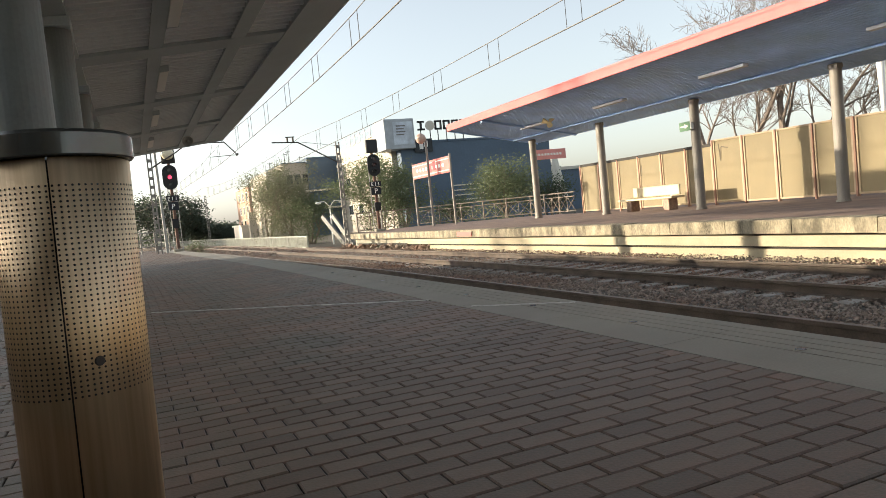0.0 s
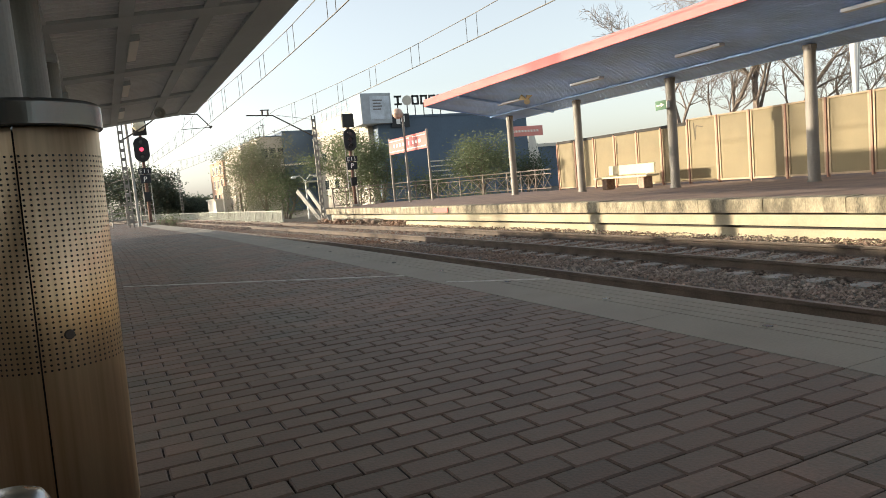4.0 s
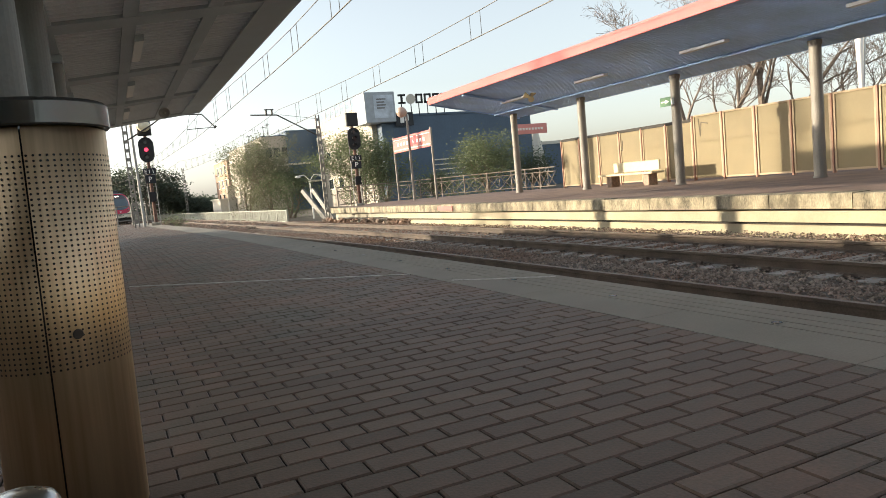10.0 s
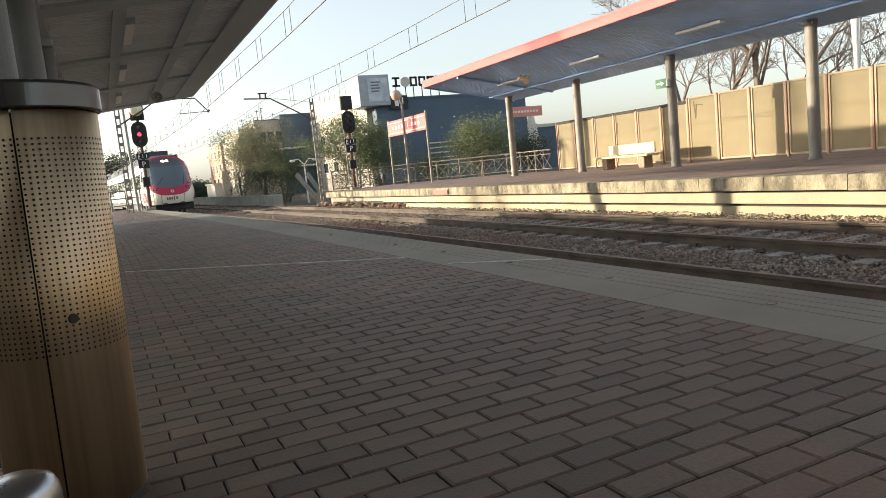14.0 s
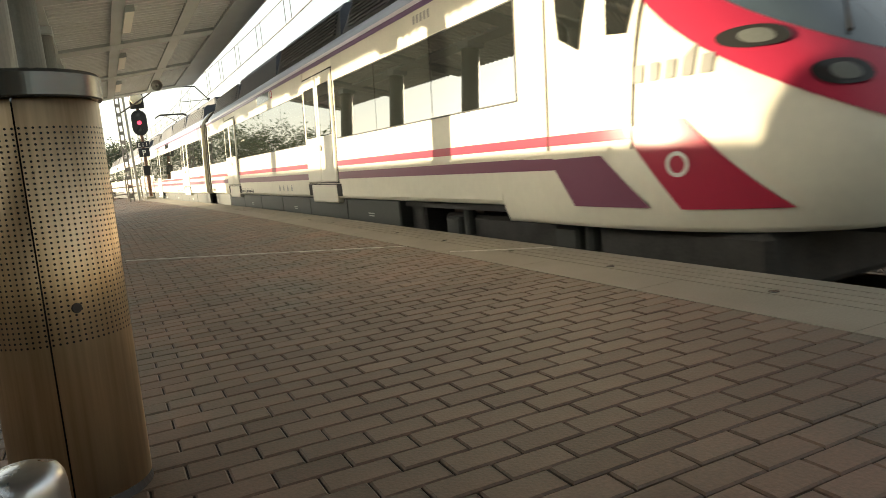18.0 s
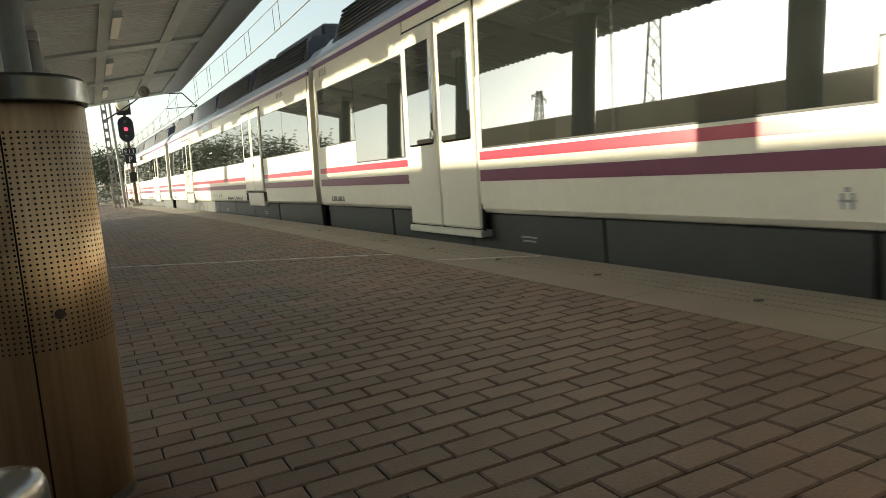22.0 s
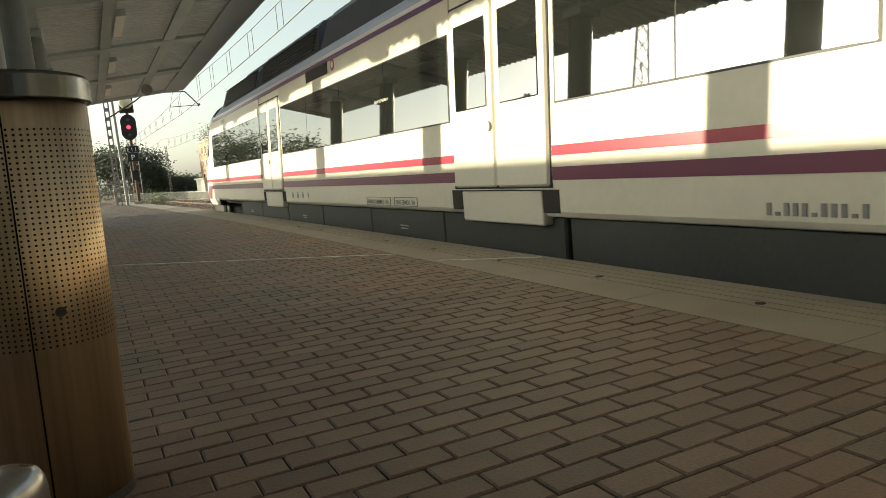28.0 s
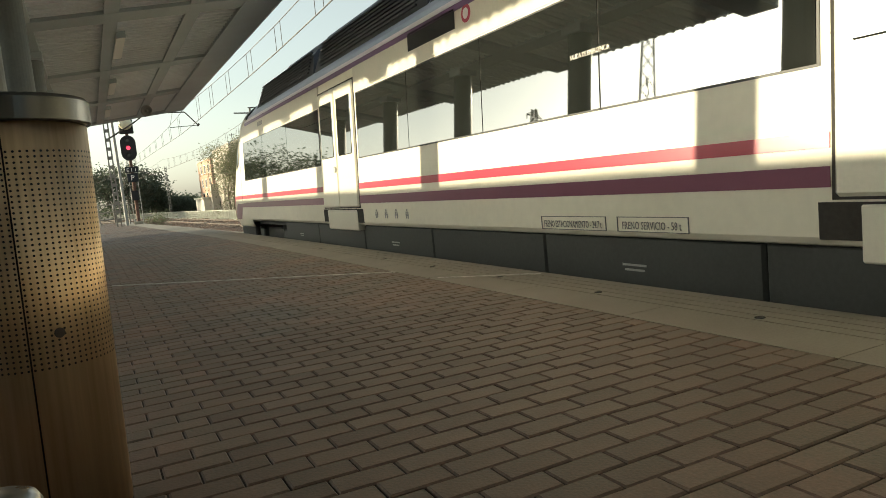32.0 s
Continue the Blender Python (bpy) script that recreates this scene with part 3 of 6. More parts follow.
# ---- unseen brown blocks added behind the viewer to darken the bin's reflections ----
sb = thing("station_building", "plain brown blocks added out of view behind the viewer, mirrored in the bin", "building", kind="structure")
boxes("wall", BLOCKER_BROWN, sb, (-5.4, 0.9, -16, -4.6, -0.02, 3.3))
# tall unseen wall added to keep direct sun off the block
boxes("rear_wall", BLOCKER_BROWN, sb, (-5.68, -5.42, -4.6, 0.5, 0.0, 4.3))
# invented door slab on the added block
boxes("door", BENCH_BRICK, sb, (-3.6, -2.6, -4.64, -4.6, 0.0, 2.1))


# ---- litter bin of perforated steel ----
def litter_bin():
    cx, cy, r, h = -0.163, 2.075, 0.166, 1.022
    b = thing("litter_bin", "round brushed steel litter bin with a perforated upper half", "litter bin", pose(cx, cy, 0, 0, 0.9, 0))
    face = math.atan2(-cy, -cx)
    seam = face - 0.18

    def ring(rad, z, a0, a1, n):
        return [(rad * math.cos(a0 + (a1 - a0) * i / n), rad * math.sin(a0 + (a1 - a0) * i / n), z) for i in range(n + 1)]
    for k in range(3):
        bm = bmesh.new()
        a0, a1 = seam + 2 * math.pi * k / 3 + 0.012, seam + 2 * math.pi * (k + 1) / 3 - 0.012
        prof = [(r - 0.012, 0.02), (r, 0.025), (r, h - 0.005), (r - 0.012, h)]
        bm_loft(bm, [ring(q, z, a0, a1, 32) for q, z in prof], closed=False)
        shell = part("shell", bm, STEEL, b, "brushed stainless steel shell", smooth=False)
        for poly in shell.data.polygons:
            poly.use_smooth = True
        bm = bmesh.new()
        n, rows = 24, 41
        for i in range(n):
            for j in range(rows):
                a, z = a0 + 0.03 + (a1 - a0 - 0.06) * i / (n - 1), 0.435 + j * 0.0129
                m = Matrix.Rotation(a, 4, "Z") @ Matrix.Translation((r + 0.0006, 0, z)) @ Matrix.Rotation(math.pi / 2, 4, "Y")
                bm.faces.new([bm.verts.new(m @ Vector((0.0030 * math.cos(k8 * math.pi / 4), 0.0030 * math.sin(k8 * math.pi / 4), 0))) for k8 in range(8)])
        tagged(part("perforation", bm, BLACK, shell), kind="stuff")
        bm = bmesh.new()
        a = seam + 0.41 + 2 * math.pi * k / 3
        bm_bar(bm, (r * math.cos(a), r * math.sin(a), 0.516), ((r + 0.006) * math.cos(a), (r + 0.006) * math.sin(a), 0.516), 0.0125, 0.010, 20)
        part("lock", bm, LOCK, shell, "dark brown round lock")
    bm = bmesh.new()
    bm_bar(bm, (0, 0, 0.0), (0, 0, h - 0.01), r - 0.014, sides=40)
    part("liner", bm, BLACK, b, smooth=False)
    bm = bmesh.new()
    prof = [(r - 0.02, h), (r + 0.008, h), (r + 0.012, h + 0.004), (r + 0.012, h + 0.056), (r + 0.005, h + 0.065), (r - 0.06, h + 0.068), (r - 0.065, h + 0.02)]
    bm_loft(bm, [ring(q, z, 0, 2 * math.pi - 2 * math.pi / 112, 111) for q, z in prof], closed=True, caps=False)
    part("lid_ring", bm, STEEL_DARK, b, "dull grey metal rim")
    bm = bmesh.new()
    bm_bar(bm, (0, 0, 0), (0, 0, 0.022), r + 0.002, r - 0.006, 48)
    part("base_ring", bm, BLACK, b)


litter_bin()


def bench_tube():
    t = thing("steel_bollard", "short round steel bollard with a domed cap", "bollard", pose(-0.172, 1.158, 0))
    bm = bmesh.new()
    prof = [(0.058, 0.0), (0.058, 0.375), (0.056, 0.390), (0.050, 0.402), (0.034, 0.410), (0.004, 0.413)]
    bm_loft(bm, [[(r * math.cos(a * math.pi / 20), r * math.sin(a * math.pi / 20), z) for a in range(40)] for r, z in prof])
    part("tube", bm, STEEL_GREY, t, smooth=True)
    bm = bmesh.new()
    bm_bar(bm, (0, 0, 0), (0, 0, 0.012), 0.095, 0.09, 32)
    part("foot_plate", bm, STEEL_GREY, t)


bench_tube()


# ---- signals ----
def signal(m, lit, board, tall=1.0):
    s = thing("railway_signal", "black railway signal on a rusty post%s" % (", red lamp lit" if lit else ", dark"), "signal", m)
    bm = bmesh.new()
    bm_bar(bm, (0, 0, 0), (0, 0, 4.9 * tall), 0.085, 0.07, 14)
    part("post", bm, RUSTY, s, "rust-brown post")
    boxes("base_block", CONCRETE, s, (-0.22, 0.22, -0.22, 0.22, -0.05, 0.12), bevel=0.03)
    bm = bmesh.new()
    z0, z1, w = 3.08 * tall, 4.30 * tall, 0.345 * tall
    out = [(w * math.cos(a), z1 - w + w * math.sin(a)) for a in [math.pi * i / 10 for i in range(11)]]
    out += [(w * math.cos(a), z0 + w + w * math.sin(a)) for a in [math.pi + math.pi * i / 10 for i in range(11)]]
    bm_loft(bm, [[(x, y, z) for x, z in out] for y in (-0.22, -0.12)])
    head = part("signal_head", bm, BLACK, s, "rounded black backboard")
    for k in range(3):
        z = z0 + 0.25 * tall + (z1 - z0 - 0.5 * tall) * k / 2
        bm = bmesh.new()
        bm_bar(bm, (0, -0.30, z), (0, -0.20, z), 0.095, sides=18)
        part("lens", bm, RED_GLOW if lit and k == 1 else LENS, head)
        bm = bmesh.new()
        for i in range(9):
            a0, a1 = math.pi * (i / 9), math.pi * ((i + 1) / 9)
            vs = [bm.verts.new((0.12 * math.cos(a), y, z + 0.12 * math.sin(a))) for a, y in ((a0, -0.22), (a1, -0.22), (a1, -0.42), (a0, -0.42))]
            bm.faces.new(vs)
        bmesh.ops.solidify(bm, geom=bm.faces[:], thickness=0.008)
        part("hood", bm, BLACK, head)
    bm = bmesh.new()
    bm_box(bm, -0.32 * tall, 0.32 * tall, -0.2, 0.02, 4.38 * tall, 5.12 * tall, 0.03)
    part("upper_box", bm, BLACK, s, "dark box above the lamps")
    plate = boxes("number_plate", SIGN_BLUE, s, (-0.30, 0.30, -0.14, -0.1, 2.50 * tall, 2.79 * tall), bevel=0.01)
    if board:
        for k, glyph in enumerate("E11"):
            text_on("number", glyph, 0.25, pose((k - 1) * 0.17, -0.145, 2.55 * tall, 90, 0, 0), SIGN_WHITE, plate)
    plate = boxes("letter_plate", SIGN_BLUE, s, (-0.25, 0.25, -0.15, -0.11, 2.05 * tall, 2.47 * tall), bevel=0.01)
    text_on("letter", "P", 0.36, pose(0, -0.156, 2.13 * tall, 90, 0, 0), SIGN_WHITE, plate)
    boxes("junction_box", BLACK, s, (-0.16, 0.16, -0.22, -0.08, 1.15 * tall, 1.62 * tall), bevel=0.02)
    for x in (-0.20, 0.20):
        bm = bmesh.new()
        bm_bar(bm, (x, 0.3, 0), (x, 0.22, 4.2 * tall), 0.018, sides=6)
        part("ladder_rail", bm, GALV, s)
    for k in range(int(12 * tall)):
        bm = bmesh.new()
        bm_bar(bm, (-0.2, 0.28, 0.4 + 0.3 * k), (0.2, 0.28, 0.4 + 0.3 * k), 0.012, sides=6)
        part("rung", bm, GALV, s)
    return s


signal(pose(2.05, 37.6, 0.02, 0, 0, -6), True, True, tall=1.0)
signal(pose(11.55, 34.2, 0.0, 0, 0, -6), False, True, tall=0.91)


# ---- masts, cantilevers and overhead wires ----
def lattice_mast(name, x, y, z0, z1, w=0.26):
    t = thing(name, "galvanised lattice mast carrying the overhead line", "catenary mast", pose(x, y, 0))
    bm = bmesh.new()
    for s in (-1, 1):
        bm_beam(bm, (s * w / 2, 0, z0), (s * w / 2, 0, z1), 0.06, 0.09)
    part("upright", bm, MAST_GREY, t)
    n = int((z1 - z0) / 0.42)
    for k in range(n):
        z = z0 + 0.2 + k * 0.42
        boxes("batten_plate", MAST_GREY, t, (-w / 2, w / 2, -0.05, -0.035, z, z + 0.16))
    return t


m1 = lattice_mast("catenary_mast", 1.14, 36.5, 0.0, 6.6, 0.18)
bm = bmesh.new()
for p, q, r in (((0.3, 4.1), (0.5, 4.2), 0.035), ((0.5, 4.2), (1.58, 4.84), 0.035), ((1.58, 4.84), (2.12, 5.22), 0.03), ((2.12, 5.22), (3.86, 5.2), 0.03), ((3.86, 5.2), (4.43, 4.54), 0.028),
                ((3.1, 4.49), (4.43, 4.54), 0.016), ((3.3, 5.2), (3.1, 4.49), 0.008), ((0, 5.8), (2.12, 5.24), 0.012)):
    bm_bar(bm, (p[0] - 0.31, 0, p[1]), (q[0] - 0.31, 0, q[1]), r)
bm_bar(bm, (4.07, 0, 4.5), (4.17, 0, 4.6), 0.05)
part("cantilever", bm, WIRE, m1)
bm = bmesh.new()
bm_bar(bm, (1.50, 37.2, 0), (1.44, 37.2, 5.2), 0.07, 0.06, 14)
pole = thing("platform_lamp", "galvanised pole with a cream globe lamp, unlit", "street lamp")
part("pole", bm, mat("pole_paint_grey", (0.30, 0.30, 0.28), 0.55, var=0.12, scale=3), pole)
bm = bmesh.new()
bm_bar(bm, (1.44, 37.2, 5.1), (2.0, 37.2, 5.1), 0.03)
part("arm", bm, GALV, pole)
bm = bmesh.new()
bmesh.ops.create_uvsphere(bm, u_segments=20, v_segments=12, radius=0.30, matrix=Matrix.Translation((2.02, 37.2, 4.86)))
part("globe", bm, mat("globe_cream", (0.72, 0.66, 0.48), 0.4, var=0.08), pole, "cream frosted globe", smooth=True)
m2 = lattice_mast("catenary_mast", 10.98, 38.3, -0.9, 5.1, 0.17)
bm = bmesh.new()
bm_bar(bm, (0, 0, 3.95), (-2.2, 0, 5.2), 0.035)
bm_bar(bm, (-2.2, 0, 5.2), (-3.6, 0, 5.25), 0.035)
bm_bar(bm, (0, 0, 4.9), (-2.0, 0, 5.2), 0.01)
for dx in (-2.75, -2.45):
    bm_bar(bm, (dx, 0, 5.25), (dx, 0, 5.5), 0.05, 0.05, 10)
bm_bar(bm, (-2.85, 0, 5.5), (-2.35, 0, 5.5), 0.03)
part("cantilever", bm, WIRE, m2)
m3 = lattice_mast("catenary_mast", 10.5, 110.0, -0.9, 6.4)
bm = bmesh.new()
bm_bar(bm, (0, 0, 4.6), (-3.4, 0, 6.0), 0.05)
part("cantilever", bm, WIRE, m3)


def overhead(x0, zc, zm, y0, y1, spans, name, drift):
    w = thing(name, "overhead contact wire hung from its carrier by droppers", "overhead wire")
    bm, dr = bmesh.new(), bmesh.new()
    ends = [y0] + [s for s in spans if y0 < s < y1] + [y1]
    for a, b in zip(ends, ends[1:]):
        n = 12
        prev = None
        for i in range(n + 1):
            f = i / n
            y = a + (b - a) * f
            x = x0 + drift * max(-14.0, min(y - 13.0, 26.0))
            sag = zm - (zm - zc - 0.45) * 4 * f * (1 - f) * 0.75
            p, q = (x + bend(y), y, sag), (x + bend(y), y, zc)
            if prev:
                bm_bar(bm, prev[0], p, 0.011, sides=5, caps=False)
                bm_bar(bm, prev[1], q, 0.014, sides=5, caps=False)
            for d in (-0.28, 0.28):
                if 0 < i < n:
                    yy = y + d
                    bm_bar(dr, (x + bend(yy), yy, zc), (x + bend(yy), yy, sag), 0.008, sides=4, caps=False)
            prev = (p, q)
    part("wire", bm, WIRE, w)
    tagged(part("dropper", dr, WIRE, w), kind="stuff")


overhead(4.70, 4.42, 5.55, -44, 160, (-8, 36.5, 78, 118), "overhead_wire", 0.036)
overhead(9.0, 4.38, 5.5, -44, 160, (-6, 38.3, 78, 118), "overhead_wire", 0.03)


# ---- things on the far platform ----
def far_bench():
    b = thing("platform_bench", "cream concrete bench with a backrest on brick blocks", "bench", pose(17.05, 20.15, 0))
    for yy in (-1.0, 1.0):
        boxes("leg", BENCH_BRICK, b, (-0.10, 0.30, yy - 0.14, yy + 0.14, 0, 0.40), bevel=0.015)
    boxes("seat", BENCH_WHITE, b, (-0.25, 0.35, -1.45, 1.45, 0.40, 0.47), bevel=0.015)
    boxes("backrest", BENCH_WHITE, b, (0.30, 0.37, -1.25, 1.2, 0.50, 0.86), bevel=0.02)
    for yy in (-0.8, 0.8):
        boxes("back_support", GALV, b, (0.33, 0.36, yy - 0.03, yy + 0.03, 0.44, 0.56))


far_bench()


def name_board():
    s = thing("station_sign", "red station name board with white border on two posts", "sign", pose(14.4, 0, 0))
    ya, yb = 31.0, 35.9
    for y in (ya, yb):
        bm = bmesh.new()
        bm_bar(bm, (0, y, 0), (0, y, 3.45), 0.055, sides=12)
        part("post", bm, POST_FAR, s)
    bd = boxes("board", SIGN_RED, s, (-0.05, 0.03, ya + 0.05, yb - 0.05, 2.55, 3.35), bevel=0.01)
    boxes("border", SIGN_WHITE, bd, (-0.056, -0.05, ya + 0.1, yb - 0.1, 3.20, 3.24), (-0.056, -0.05, ya + 0.1, yb - 0.1, 2.66, 2.70))
    for k in (0, 1, 2, 3, 5, 6, 7, 8):
        boxes("lettering_bar", SIGN_WHITE, bd, (-0.056, -0.05, ya + 0.7 + 0.42 * k, ya + 0.7 + 0.42 * k + 0.22, 2.88, 3.04))
    boxes("graffiti", flat("graffiti_dark_red", (0.40, 0.04, 0.05), 0.6), bd, (-0.057, -0.05, ya + 1.7, ya + 2.1, 2.8, 3.25), (-0.057, -0.05, ya + 2.2, ya + 2.6, 2.75, 3.2))


name_board()


def platform_lamp(m, h, arm, globe):
    t = thing("platform_lamp", "tall pole with a round globe lamp, unlit", "street lamp", m)
    bm = bmesh.new()
    bm_bar(bm, (0, 0, 0), (0, 0, h), 0.075, 0.055, 14)
    part("pole", bm, POST_FAR, t)
    bm = bmesh.new()
    bm_bar(bm, (0, 0, h - 0.1), (arm, 0, h - 0.1), 0.03)
    part("arm", bm, POST_FAR, t)
    bm = bmesh.new()
    bmesh.ops.create_uvsphere(bm, u_segments=20, v_segments=12, radius=globe, matrix=Matrix.Translation((arm, 0, h - 0.05)))
    part("globe", bm, mat("globe_glass", (0.48, 0.34, 0.27), 0.4, var=0.1), t, "pinkish frosted globe", smooth=True)


platform_lamp(pose(13.9, 32.6, 0), 4.45, -0.25, 0.26)


def railing(points, h=1.0):
    """A painted steel railing: posts, two top rails and crossed bars between."""
    r = thing("platform_railing", "grey steel railing with crossed bars at the platform end", "railing")
    for (xa, ya), (xb, yb) in zip(points, points[1:]):
        d = math.hypot(xb - xa, yb - ya)
        n = max(1, round(d / 1.25))
        for i in range(n):
            p, q = [(xa + (xb - xa) * k / n, ya + (yb - ya) * k / n) for k in (i, i + 1)]
            bm = bmesh.new()
            bm_bar(bm, (*p, 0), (*p, h + 0.05), 0.035, sides=8)
            part("post", bm, RAILING, r)
            for z, t in ((h, 0.03), (h - 0.2, 0.022), (0.12, 0.022)):
                bm = bmesh.new()
                bm_bar(bm, (*p, z), (*q, z), t, sides=6)
                part("rail_bar", bm, RAILING, r)
            for k in range(2):
                a = [p[c] + (q[c] - p[c]) * k / 2 for c in (0, 1)]
                b = [p[c] + (q[c] - p[c]) * (k + 1) / 2 for c in (0, 1)]
                for u, v in (((*a, 0.12), (*b, h - 0.2)), ((*b, 0.12), (*a, h - 0.2)), ((*a, 0.12), (*a, h - 0.2))):
                    bm = bmesh.new()
                    bm_bar(bm, u, v, 0.014, sides=5)
                    part("cross_bar", bm, RAILING, r)


railing([(10.5, 34.5), (13.25, 36.65), (14.75, 36.65), (18.8, 31.2), (18.9, 27.4)])

# railing across the end of the near platform
er = thing("platform_railing", "dark steel railing with three bars across the platform end", "railing")
for k in range(4):
    bm = bmesh.new()
    bm_bar(bm, (-0.35 + 0.72 * k, 41.0, 0.0), (-0.35 + 0.72 * k, 41.0, 1.12), 0.035, sides=8)
    part("post", bm, MAST_GREY, er)
for z in (0.32, 0.70, 1.09):
    bm = bmesh.new()
    bm_bar(bm, (-0.35, 41.0, z), (1.81, 41.0, z), 0.026, sides=8)
    part("rail_bar", bm, MAST_GREY, er)

# exit sign on its post, loudspeakers, hanging pink sign
ex = thing("exit_sign", "green sign with a white arrow on a canopy post", "sign", pose(16.02, 16.75, 2.46))
boxes("panel", SIGN_GREEN, ex, (-0.02, 0.0, 0.0, 0.46, 0.0, 0.28), bevel=0.005)
bm = bmesh.new()
bm_box(bm, -0.026, -0.02, 0.20, 0.40, 0.12, 0.16)
vs = [bm.verts.new((-0.026, y, z)) for y, z in ((0.22, 0.07), (0.22, 0.21), (0.07, 0.14))]
bm.faces.new(vs)
part("arrow", bm, SIGN_WHITE, ex)
boxes("bracket", GALV, ex, (-0.01, 0.1, -0.03, 0.02, 0.04, 0.24))


def horn_speakers(m):
    s = thing("loudspeaker", "cream horn loudspeakers back to back under a canopy", "loudspeaker", m)
    for d in ((-0.16, -0.26, -0.10), (0.10, -0.10, 0.20), (-0.22, 0.10, 0.12)):
        bm = bmesh.new()
        bm_bar(bm, (0, 0, 0), d, 0.03, 0.11, 14)
        part("horn", bm, BENCH_WHITE, s)
    bm = bmesh.new()
    bm_bar(bm, (0, 0, 0), (0.02, 0, 0.24), 0.02)
    part("bracket", bm, POST_FAR, s)


def round_speaker(m):
    s = thing("loudspeaker", "round grey loudspeaker hung under the canopy", "loudspeaker", m)
    bm = bmesh.new()
    prof = [(0.03, 0.10), (0.12, 0.10), (0.155, 0.06), (0.155, 0.0), (0.135, -0.012), (0.12, 0.015), (0.04, 0.05)]
    bm_loft(bm, [[(r * math.cos(a * math.pi / 14), y, r * math.sin(a * math.pi / 14)) for a in range(28)] for r, y in prof])
    body = part("body", bm, GALV, s, smooth=True)
    bm = bmesh.new()
    bmesh.ops.create_uvsphere(bm, u_segments=12, v_segments=8, radius=0.045, matrix=Matrix.Translation((0, 0.02, 0)))
    part("dust_cap", bm, GALV, body, smooth=True)
    bm = bmesh.new()
    bm_bar(bm, (0, 0.06, 0.18), (0, 0.06, 0.24), 0.02)
    part("bracket", bm, GALV, s)


horn_speakers(pose(14.55, 22.3, 3.58))
round_speaker(pose(1.80, 21.9, 3.52, 0, 0, -5))
ps = thing("hanging_sign", "pinkish-red sign with pale lettering bracketed to the canopy's end post", "sign", pose(0, 0, 0))
boxes("panel", SIGN_PINK, ps, (17.1, 19.0, 27.95, 28.0, 2.62, 3.08), bevel=0.01)
for k in range(9):
    boxes("lettering_bar", SIGN_WHITE, ps, (17.32 + 0.165 * k, 17.43 + 0.165 * k, 27.94, 27.95, 2.80, 2.90))
for z in (2.72, 2.98):
    bm = bmesh.new()
    bm_bar(bm, (16.34, 26.5, z), (17.2, 28.02, z), 0.02)
    part("bracket", bm, POST_FAR, ps)
wm = thing("white_mast", "white tapered mast with a thin arm behind the fence", "mast", pose(*at(56.3, 26.5)))
bm = bmesh.new()
bm_bar(bm, (0, 0, -0.9), (0, 0, 2.2), 0.05, 0.06)
bm_bar(bm, (0, 0, 2.2), (-0.1, 0, 6.0), 0.05, 0.19, 14)
part("tapered_shaft", bm, SIGN_WHITE, wm)
bm = bmesh.new()
bm_bar(bm, (0.2, 0.1, 1.8), (0.35, 0.1, 4.4), 0.04, 0.06)
bm_bar(bm, (0.35, 0.1, 4.4), (4.0, -2.2, 4.7), 0.05)
part("arm", bm, GALV, wm)


# ---- beyond the platforms ----
wl = thing("boundary_railing", "low olive-grey barred railing on a kerb beside the tracks", "railing")
y = 43.0
while y < 118:
    n = 2.4
    xa, xb = 10.75 + bend(y), 10.75 + bend(y + n)
    bm = bmesh.new()
    bm_loft(bm, [[(xx + o, yy, z) for o, z in ((-0.05, -0.95), (0.15, -0.95), (0.15, -0.80), (-0.05, -0.80))] for xx, yy in ((xa, y), (xb, y + n))])
    part("kerb", bm, CONCRETE, wl)
    for z in (-0.04, -0.74):
        bm = bmesh.new()
        bm_beam(bm, (xa, y, z), (xb, y + n, z), 0.05, 0.05)
        part("rail_bar", bm, RAILING_PALE, wl)
    bm = bmesh.new()
    bm_box(bm, xa - 0.05, xa + 0.05, y - 0.05, y + 0.05, -0.9, 0.03)
    part("post", bm, RAILING_PALE, wl)
    bm = bmesh.new()
    for k in range(1, 16):
        f = k / 16
        bm_box(bm, xa + (xb - xa) * f - 0.012, xa + (xb - xa) * f + 0.012, y + n * f - 0.03, y + n * f + 0.03, -0.76, -0.03)
    tagged(part("bar_panel", bm, RAILING_PALE, wl), kind="stuff")
    y += n
lp = thing("street_lamp", "double-headed white street lamp", "street lamp", pose(*at(14.88, 50)))
bm = bmesh.new()
bm_bar(bm, (0, 0, -0.9), (0, 0, 1.8), 0.06, 0.045, 10)
for s in (-1, 1):
    bm_bar(bm, (0, 0, 1.75), (s * 0.35, 0, 2.15), 0.035)
    bm_bar(bm, (s * 0.35, 0, 2.15), (s * 0.75, 0, 2.12), 0.035)
part("pole", bm, SIGN_WHITE, lp)
for s in (-1, 1):
    bm = bmesh.new()
    bmesh.ops.create_uvsphere(bm, u_segments=12, v_segments=8, radius=0.17, matrix=Matrix.Translation((s * 0.8, 0, 2.06)) @ Matrix.Diagonal((1.2, 0.8, 0.55, 1)))
    part("lamp_head", bm, SIGN_WHITE, lp)
rp = thing("access_ramp", "sloping grey ramp beams down to the street", "ramp")
for d in (0, 0.9):
    bm = bmesh.new()
    a, b = Vector(at(14.2 + d * 0.9, 45 + d, 1.1)), Vector(at(15.9 + d * 0.6, 43.5 + d, -0.9))
    bm_beam(bm, a, b, 0.14, 0.27)
    part("ramp_beam", bm, MAST_GREY, rp)


